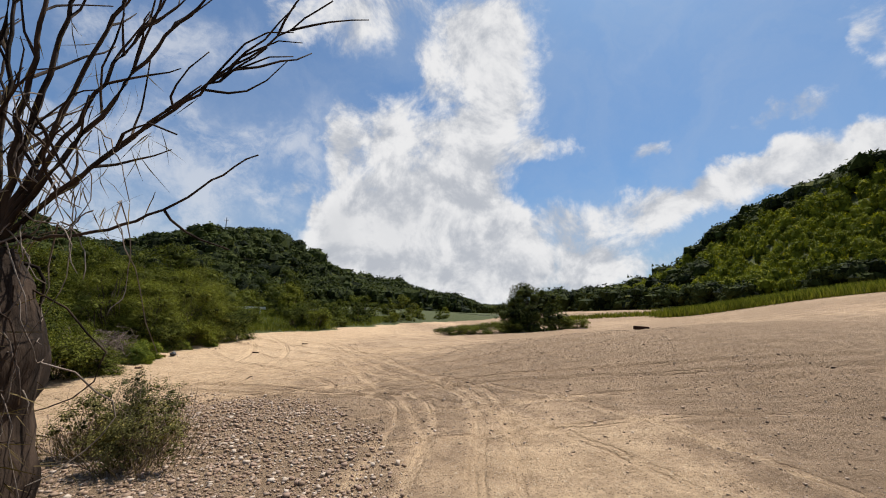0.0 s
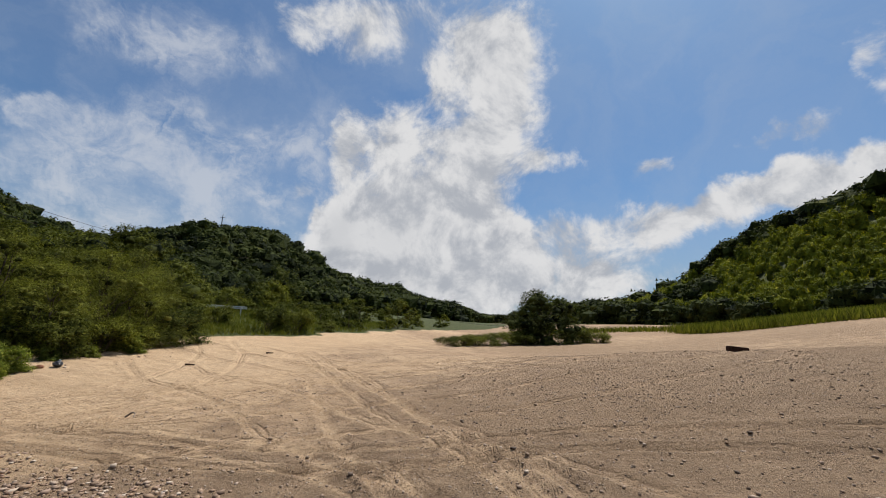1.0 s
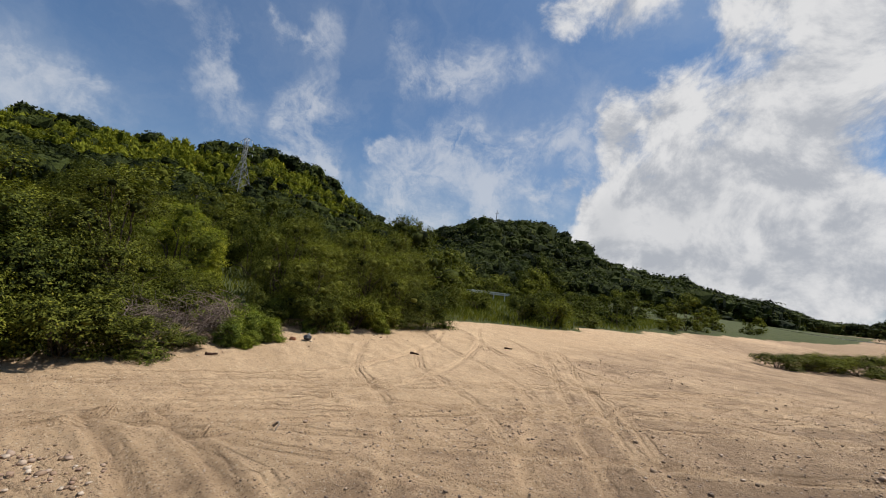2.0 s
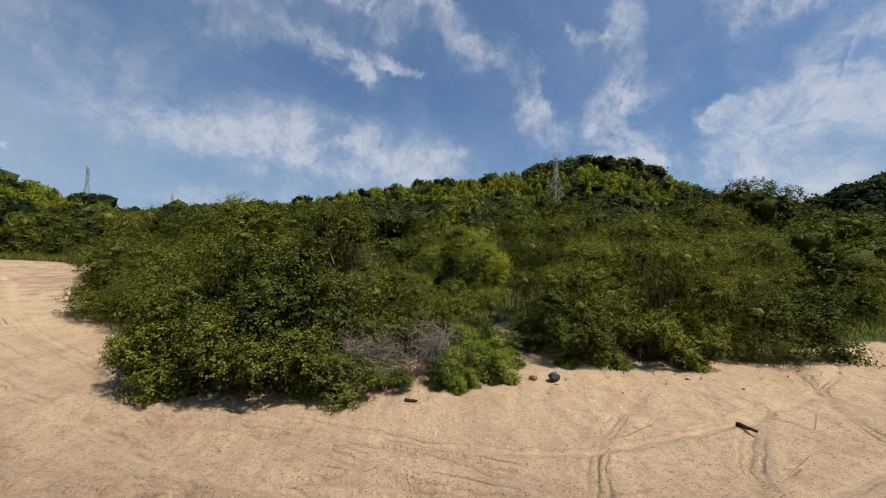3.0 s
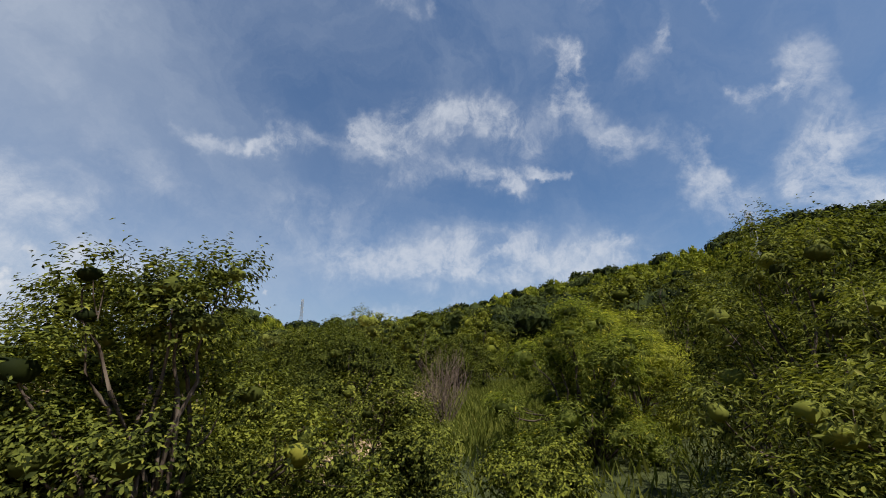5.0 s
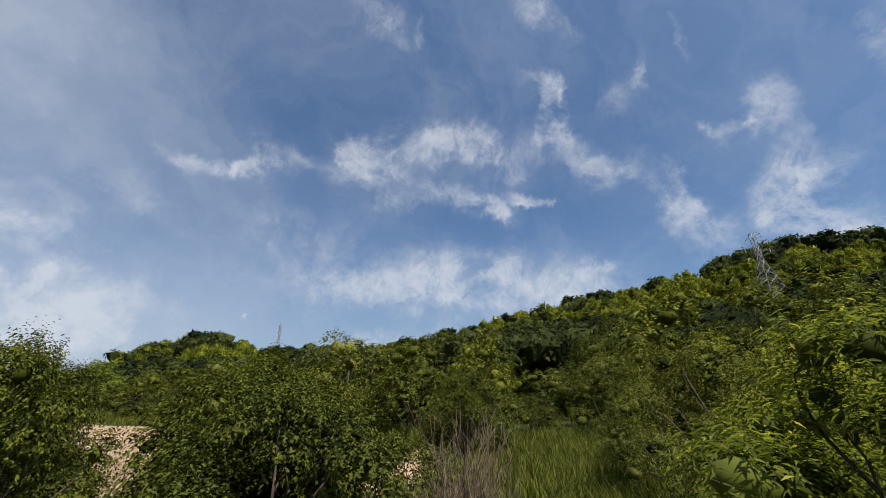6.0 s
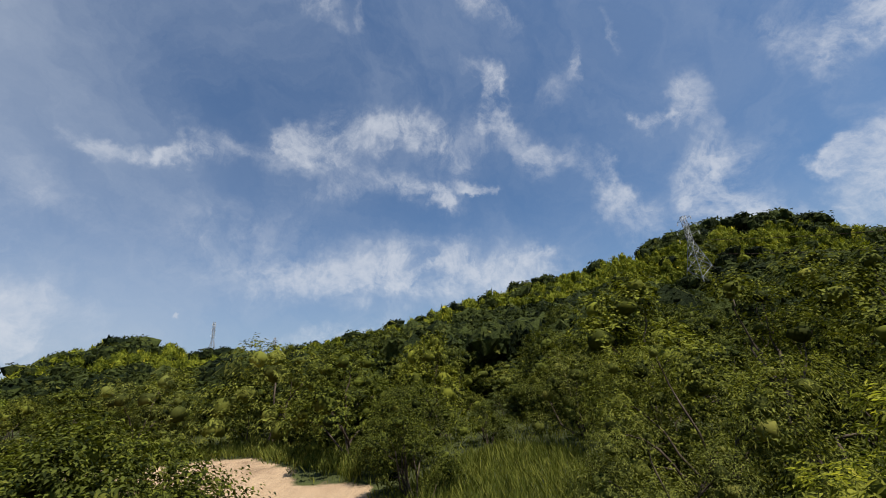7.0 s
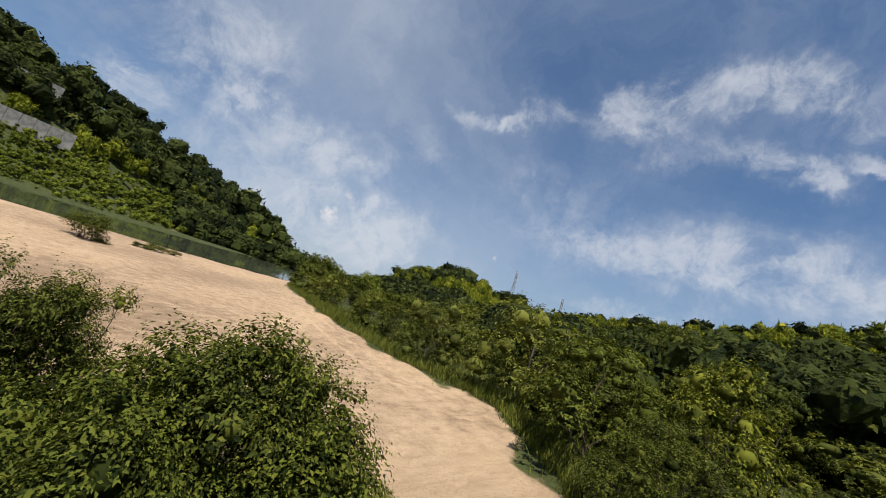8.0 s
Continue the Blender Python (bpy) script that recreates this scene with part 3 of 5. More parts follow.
def relief(x, y):
    """Fine shape of the sand: ruts with pushed-up rims, hummocks and ripples; also where wheels have worn it, and each
    rut's tone.
    """
    z = 0.035 * waves(x * 1.1, y * 1.1) + 0.012 * waves(x * 4.3, y * 3.7, 3)
    z = z + 0.010 * np.sin(11 * (0.35 * x + y) + 2.5 * waves(x * 0.8, y * 0.8, 5)) * smooth(-0.1, 0.5, waves(x * 0.35, y * 0.35, 8))
    worn, rut_tone, lane = np.zeros_like(x), np.zeros_like(x), np.ones_like(x)
    for pts, half, depth, tone in TRACKS:
        line = spline(pts)
        near = np.full(x.shape, 1e9)
        box = (x > line[:, 0].min() - 2) & (x < line[:, 0].max() + 2) & (y > line[:, 1].min() - 2) & (y < line[:, 1].max() + 2)
        bx, by = x[box], y[box]
        bn = near[box]
        for k in range(0, len(line) - 1, 2):
            a, b = line[k], line[min(k + 2, len(line) - 1)]
            l2 = max(float(((b - a) ** 2).sum()), 1e-9)
            t = np.clip(((bx - a[0]) * (b[0] - a[0]) + (by - a[1]) * (b[1] - a[1])) / l2, 0, 1)
            bn = np.minimum(bn, np.hypot(bx - a[0] - t * (b[0] - a[0]), by - a[1] - t * (b[1] - a[1])))
        for e in (line[0], line[-1]):
            bn = np.where(np.hypot(bx - e[0], by - e[1]) - bn < 0.02, 1e9, bn)
        near[box] = bn
        off = np.abs(near - half + 0.03 * waves(x * 2.1, y * 2.1, 6))
        z = z - 0.6 * depth * np.exp(-(off / 0.085) ** 2) + 0.4 * depth * np.exp(-((off - 0.19) / 0.07) ** 2)
        lane = np.where(np.abs(near - half) < np.abs(lane), near - half, lane)
        mark = np.exp(-(off / 0.10) ** 2)
        worn = np.maximum(worn, mark)
        rut_tone = np.where(mark * abs(tone) > np.abs(rut_tone), mark * tone, rut_tone)
    return z, worn, rut_tone, lane


def cover_of(x, y):
    """1 where the ground is grown over, 0 on bare sand."""
    c = smooth(-1.2, 1.2, np.interp(y, EDGE_Y, EDGE_X) - x + 1.1 * waves(x * 0.8, y * 0.8, 4))
    gap = np.minimum(np.abs(y - 15.2 + 0.25 * (x + 12)) + 0.6 * np.maximum(0, -15.5 - x), 3.0)
    c = c * (1 - (1 - smooth(0.2, 0.7, gap)) * (x > -17.5) * (x < -9))
    c = np.maximum(c, smooth(0.0, 0.05, climb(x, y)))
    c = np.maximum(c, smooth(26, 34, river_off(x, y)) * (1 - smooth(40, 70, river_off(x, y))) * ((x > 105) | (y < -115)))
    return c


def raw_mesh(name, verts, quads, mat, flat_shade=True):
    """A mesh straight from arrays of points and four-cornered faces."""
    me = bpy.data.meshes.new(name)
    verts, quads = np.asarray(verts, np.float32), np.asarray(quads, np.int32)
    me.vertices.add(len(verts))
    me.vertices.foreach_set("co", verts.ravel())
    me.loops.add(quads.size)
    me.loops.foreach_set("vertex_index", quads.ravel())
    me.polygons.add(len(quads))
    me.polygons.foreach_set("loop_start", np.arange(0, quads.size, quads.shape[1], dtype=np.int32))
    if not flat_shade:
        me.polygons.foreach_set("use_smooth", np.ones(len(quads), bool))
    me.materials.append(mat)
    me.update(calc_edges=True)
    return me


def build_ground():
    na = 820
    radii = np.concatenate([np.arange(0.25, 15, 0.085), np.arange(15, 22, 0.14), np.arange(22, 45, 0.4), np.geomspace(45.5, 4300, 95)])
    ang = np.linspace(0, 2 * np.pi, na, endpoint=False)
    rr, aa = np.meshgrid(radii, ang, indexing="ij")
    gx, gy = HUB[0] + rr * np.cos(aa), HUB[1] + rr * np.sin(aa)
    gz = land(gx, gy)
    inner = rr < 48
    fz, worn, rut_tone, lane = np.zeros_like(gz), np.zeros_like(gz), np.zeros_like(gz), np.ones_like(gz)
    fz[inner], worn[inner], rut_tone[inner], lane[inner] = relief(gx[inner], gy[inner])
    lane[rr > 14.5] = 1.0
    gz = gz + fz * (1 - smooth(40, 48, rr))
    v = np.stack([gx, gy, gz], -1).reshape(-1, 3)
    i, j = np.meshgrid(np.arange(len(radii) - 1), np.arange(na), indexing="ij")
    k = (j + 1) % na
    q = np.stack([i * na + j, (i + 1) * na + j, (i + 1) * na + k, i * na + k], -1).reshape(-1, 4)
    cap = np.array([(0 * na + a, a + 1, na - 2 - a, na - 1 - a) for a in range(na // 2 - 1)])
    me = raw_mesh("ground", v, np.vstack([q, cap]), LAND, False)
    for key, val in (("cover", cover_of(gx, gy)), ("coarse", coarse_of(gx, gy) - 0.35 * worn), ("rut", rut_tone), ("lane", lane)):
        me.attributes.new(key, "FLOAT", "POINT").data.foreach_set("value", val.astype(np.float32).ravel())
    return tagged(new("ground", me), "dry sandy riverbed with wheel ruts, rising into green slopes", "ground", kind="structure")


def coarse_of(x, y):
    c = 0.45 + 0.25 * waves(x * 0.22, y * 0.22, 1)
    c = c + 0.5 * np.exp(-((x + 3.6) ** 2 + (y - 6.4) ** 2) / 9) + 0.3 * np.exp(-((x - 2.5) ** 2 + (y - 13) ** 2) / 40) - 0.5 * np.exp(-((x - 2.2) ** 2 + (y - 5.5) ** 2) / 7)
    return c - 0.55 * smooth(-3.5, -8.5, x) + 0.52 * smooth(5, -1, y) * smooth(-4, -10, x) + 0.2 * smooth(0, 8, x)


def build_river():
    line = spline(RIVER, 300)
    t = np.gradient(line, axis=0)
    t = t / np.linalg.norm(t, axis=1)[:, None]
    s = np.stack([-t[:, 1], t[:, 0]], 1)
    cols = np.linspace(-1, 1, 9)
    half = river_half(line[:, 1])[:, None]
    rows = [line + s * half * c for c in cols]
    v = np.concatenate([np.column_stack([r_, plain(r_[:, 0], r_[:, 1]) - 0.45]) for r_ in rows])
    n = len(line)
    q = [(a * n + i, a * n + i + 1, (a + 1) * n + i + 1, (a + 1) * n + i) for a in range(8) for i in range(n - 1)]
    return tagged(new("river", raw_mesh("river", v, q, WATER, False)), "slow dark green river beyond the sand", "river", kind="structure")


ground = build_ground()
build_river()


# ---- plants: builders ----
def unit(a):
    return a / np.maximum(np.linalg.norm(a, axis=-1, keepdims=True), 1e-9)


def leaf_quads(p, facing, grow, length, width, fold=0.18):
    """Folded leaves: stalk end p, the way they face, the way they grow, and their size."""
    grow = unit(grow - facing * (grow * facing).sum(1, keepdims=True))
    side = np.cross(facing, grow)
    l, w_ = length[:, None], width[:, None]
    v = np.stack([p, p + grow * l * 0.45 + side * w_ * 0.5 + facing * w_ * fold, p + grow * l - facing * l * 0.12, p + grow * l * 0.45 - side * w_ * 0.5 + facing * w_ * fold], 1)
    return v.reshape(-1, 3), np.arange(len(p) * 4).reshape(-1, 4)


def leaf_tris(p, facing, grow, length, width):
    """Plain three-cornered leaves for plants that stay far off."""
    grow = unit(grow - facing * (grow * facing).sum(1, keepdims=True))
    side = np.cross(facing, grow)
    l, w_ = length[:, None], width[:, None]
    v = np.stack([p - side * w_ * 0.55, p + side * w_ * 0.55, p + grow * l], 1)
    return v.reshape(-1, 3), np.arange(len(p) * 3).reshape(-1, 3)


def tube(points, radii, sides=6):
    p = np.asarray(points, float)
    t = unit(np.gradient(p, axis=0))
    ref = np.where(np.abs(t[:, 2:3]) > 0.9, np.array([[1.0, 0, 0]]), np.array([[0, 0, 1.0]]))
    a = unit(np.cross(t, ref))
    b = np.cross(t, a)
    th = np.linspace(0, 2 * np.pi, sides, endpoint=False)
    r = np.asarray(radii, float)[:, None, None]
    v = (p[:, None] + r * (np.cos(th)[None, :, None] * a[:, None] + np.sin(th)[None, :, None] * b[:, None])).reshape(-1, 3)
    n = len(p)
    q = [(i * sides + j, i * sides + (j + 1) % sides, (i + 1) * sides + (j + 1) % sides, (i + 1) * sides + j) for i in range(n - 1) for j in range(sides)]
    q += [(0, 1, 2, 3), ((n - 1) * sides, (n - 1) * sides + 1, (n - 1) * sides + 2, (n - 1) * sides + 3)]
    return v, np.array(q)


def merged(pieces):
    vs, qs, o = [], [], 0
    for v, q in pieces:
        vs.append(v)
        qs.append(np.asarray(q) + o)
        o += len(v)
    return np.vstack(vs), np.vstack(qs)


def limb(rng, a, b, r0, r1, n=6, bend=0.12, sides=5):
    a, b = np.asarray(a, float), np.asarray(b, float)
    t = np.linspace(0, 1, n)[:, None]
    d = np.linalg.norm(b - a)
    mid = rng.normal(size=3) * bend * d
    p = a + (b - a) * t + mid * (t * (1 - t) * 4) + rng.normal(size=(n, 3)) * d * 0.015
    p[0], p[-1] = a, b
    return tube(p, np.linspace(r0, r1, n), sides)


def crown_clumps(rng, r, h, count, low, skirt):
    """Centres and radii of the leaf clumps that make an uneven crown."""
    z = low + (1 - low) * rng.uniform(0, 1.0, count) ** 1.05
    az = rng.uniform(0, 2 * np.pi, count)
    lobes = 1 + 0.22 * np.sin(az * 2 + rng.uniform(0, 6)) + 0.16 * np.sin(az * 3 + rng.uniform(0, 6))
    wide = np.where(z > skirt, np.sqrt(np.maximum(1 - ((z - skirt) / (1 - skirt)) ** 2, 0.02)), 0.8 + 0.2 * z / max(skirt, 0.01))
    rad = r * lobes * wide * np.sqrt(rng.uniform(0.25, 1, count)) * 0.92
    c = np.stack([np.cos(az) * rad, np.sin(az) * rad, z * h * rng.uniform(0.88, 1.05, count)], 1)
    return c, max(r, 0.42 * h) * rng.uniform(0.20, 0.40, count) * (1.1 - 0.4 * z)


def lump(sides, rings):
    """A coarse ball of three-cornered faces."""
    th = np.linspace(0, 2 * np.pi, sides, endpoint=False)
    ph = np.linspace(-np.pi / 2, np.pi / 2, rings + 2)[1:-1]
    v = [(0, 0, -1.0)] + [(math.cos(f) * math.cos(t), math.cos(f) * math.sin(t), math.sin(f)) for f in ph for t in th] + [(0, 0, 1.0)]
    top = len(v) - 1
    q = [(0, 1 + (j + 1) % sides, 1 + j) for j in range(sides)] + [(top, top - sides + j, top - sides + (j + 1) % sides) for j in range(sides)]
    for i in range(rings - 1):
        for j in range(sides):
            a, b = 1 + i * sides + j, 1 + i * sides + (j + 1) % sides
            q += [(a, b, b + sides), (a, b + sides, a + sides)]
    return np.array(v), np.array(q)


def cores(rng, c, cr, fill, tall=0.85, sides=7, rings=3, uneven=0.22):
    """The dense leafy inside of each clump."""
    bv, bq = lump(sides, rings)
    v = c[:, None] + bv[None] * (1 + uneven * rng.normal(size=(len(c), len(bv), 1))) * (cr * fill)[:, None, None] * np.array([1.05, 1.05, tall])
    return v.reshape(-1, 3), (bq[None] + (np.arange(len(c)) * len(bv))[:, None, None]).reshape(-1, 3)


def leaf_blades(p, facing, grow, length, width):
    """Leaves folded along the middle, each of two three-cornered halves."""
    grow = unit(grow - facing * (grow * facing).sum(1, keepdims=True))
    side = np.cross(facing, grow)
    l, w_ = length[:, None], width[:, None]
    v = np.stack([p, p + grow * l * 0.5 + side * w_ * 0.5 + facing * w_ * 0.16, p + grow * l - facing * l * 0.14, p + grow * l * 0.5 - side * w_ * 0.5 + facing * w_ * 0.16], 1)
    k = np.arange(len(p))[:, None] * 4
    return v.reshape(-1, 3), np.vstack([k + np.array([0, 1, 2]), k + np.array([0, 2, 3])])


def crown(rng, r, h, clumps, leaves, length, width, low=0.12, skirt=0.35, droop=0.3, per=7):
    """A crown of leafy shoots that spring from uneven clumps, with the inner twigs and leaves closing the middle."""
    c, cr = crown_clumps(rng, r, h, clumps, low, skirt)
    n = leaves // per
    idx = rng.choice(clumps, n, p=cr ** 2 / (cr ** 2).sum())
    d = unit(rng.normal(size=(n, 3)) + np.array([0, 0, 0.32]))
    flat = rng.uniform(0.55, 0.9, clumps)[idx]
    far = length > 0.1
    p = c[idx] + d * (cr[idx] * rng.uniform(0.62 if far else 0.30, 1.0, n) ** 0.6)[:, None] * np.stack([np.full(n, 1.12), np.full(n, 1.12), flat], 1)
    out_ = unit(p - np.array([0, 0, h * 0.45]))
    way_ = unit(0.7 * d + 0.4 * out_ + np.array([0, 0, 0.38]) + 0.42 * rng.normal(size=(n, 3)))
    reach = length * rng.uniform(0.9 if far else 1.8, 2.0 if far else 4.0, n)
    long_ = rng.random(n) < 0.08
    reach[long_] *= rng.uniform(1.3, 2.1, long_.sum())
    s1 = unit(np.cross(way_, rng.normal(size=(n, 3))))
    s2 = np.cross(way_, s1)
    pts, face, grow, size = [], [], [], []
    for i in range(per):
        u = (i + 0.5) / per
        a = rng.uniform(0, 0.5, n) + i * 2.4
        side = np.cos(a)[:, None] * s1 + np.sin(a)[:, None] * s2
        q = p + way_ * (reach * u)[:, None] - np.array([0, 0, 1.0]) * (reach * u * u * droop * 0.5)[:, None]
        pts.append(q)
        grow.append(unit(way_ * 0.6 + side * 0.95 - np.array([0, 0, droop * 0.5]) + 0.2 * rng.normal(size=(n, 3))))
        face.append(unit(np.array([0, 0, 0.7]) + 0.55 * way_ + 0.35 * d + 0.34 * rng.normal(size=(n, 3))))
        size.append(rng.uniform(0.7, 1.25, n) * (1.15 - 0.4 * u))
    pts, face, grow, size = np.vstack(pts), np.vstack(face), np.vstack(grow), np.concatenate(size)
    pts[:, 2] = np.maximum(pts[:, 2], 0.04 + rng.uniform(0, 0.12, len(pts)))
    v, q = merged([leaf_blades(pts, face, grow, length * size, width * size * rng.uniform(0.8, 1.2, len(pts))), cores(rng, c, cr, 0.46 if far else 0.31, 0.75, 7, 3, 0.14)])
    return (v, q), c


def stems(rng, centres, r, h, thick, trunk=0.0, sides=5, most=26):
    """A short trunk or several stems from the root, and a limb to each of the larger clumps."""
    pieces = []
    base = np.array([0, 0, -0.08])
    fork = np.array([rng.normal() * 0.08 * h, rng.normal() * 0.08 * h, trunk * h])
    if trunk > 0.05:
        pieces.append(limb(rng, base, fork, thick, thick * 0.72, 7, 0.06, 7))
    else:
        fork = np.array([0, 0, 0.05])
    for c in centres[:most]:
        start = fork * rng.uniform(0.6, 1.0) if trunk > 0.05 else base + np.append(rng.normal(size=2) * 0.06 * r, 0)
        knee = start + (c - start) * 0.55 + np.array([0, 0, 0.10 * h])
        pieces.append(limb(rng, start, knee, thick * 0.42, thick * 0.26, 5, 0.08, sides))
        pieces.append(limb(rng, knee, c, thick * 0.26, thick * 0.07, 5, 0.1, 4))
        for _ in range(2):
            pieces.append(limb(rng, knee + (c - knee) * rng.uniform(0.2, 0.8), c + rng.normal(size=3) * 0.09 * r, thick * 0.10, thick * 0.03, 4, 0.12, 4))
    return merged(pieces)


def part(name, mesh, parent, label=""):
    ob = new(name, mesh)
    ob.parent = parent
    if label:
        tagged(ob, label)
    return ob


def plant(name, seed, r, h, clumps, leaves, leaf, mat, thick, trunk=0.0, low=0.12, skirt=0.35, droop=0.3, bark=BARK, most=26):
    """A bush or tree standing at the origin: an Empty with its wood and its crown."""
    rng = np.random.default_rng(seed)
    (v, q), centres = crown(rng, r, h, clumps, leaves, leaf[0], leaf[1], low, skirt, droop)
    root = new(name)
    root.empty_display_size = 0.3
    part("trunk", raw_mesh("trunk", *stems(rng, centres, r, h, thick, trunk, most=most), bark, False), root)
    part("crown", raw_mesh("crown", v, q, mat), root)
    return root


def place(proto, x, y, turn=0.0, scale=1.0, tall=1.0, label="", category="", group="", sink=0.05):
    ob = copy_thing(proto, pose(x, y, at(x, y) - sink, 0, 0, turn))
    ob.scale = (scale, scale, scale * tall)
    return tagged(ob, label, category, group)


def discard(ob):
    for o in (*ob.children_recursive, ob):
        bpy.data.objects.remove(o)


# ---- bushes beside the sand ----
SPREAD = plant("bush", 11, 1.9, 2.6, 44, 34000, (0.074, 0.036), LEAF, 0.09, low=0.05, skirt=0.32)
UPRIGHT = plant("bush", 12, 1.25, 4.1, 44, 24000, (0.072, 0.034), LEAF, 0.08, 0.12, low=0.12, skirt=0.42)
WILLOW = plant("bush", 13, 1.7, 2.9, 44, 30000, (0.084, 0.021), LEAF_WILLOW, 0.08, low=0.04, skirt=0.40, droop=0.5)
LIME = plant("bush", 16, 1.7, 2.9, 44, 24000, (0.115, 0.026), LEAF_LIME, 0.08, low=0.04, skirt=0.40, droop=0.0)
DENSE = plant("bush", 17, 1.9, 2.6, 44, 32000, (0.080, 0.042), LEAF_DARK, 0.09, low=0.05, skirt=0.36)
LOW = plant("bush", 14, 0.95, 1.25, 18, 8500, (0.066, 0.032), LEAF, 0.035, low=0.04, skirt=0.3)
NEAR = [plant("bush", 31, 2.0, 2.9, 22, 17500, (0.072, 0.038), LEAF, 0.09, low=0.06, skirt=0.3, most=9),
        plant("bush", 32, 1.8, 3.2, 22, 17500, (0.072, 0.037), LEAF_DARK, 0.09, low=0.08, skirt=0.4, most=9),
        plant("bush", 33, 2.0, 2.8, 22, 17500, (0.086, 0.024), LEAF_WILLOW, 0.08, low=0.05, skirt=0.3, droop=0.6, most=9),
        plant("bush", 34, 1.4, 2.1, 20, 9000, (0.080, 0.040), LEAF_FRESH, 0.06, low=0.06, skirt=0.3, most=6)]


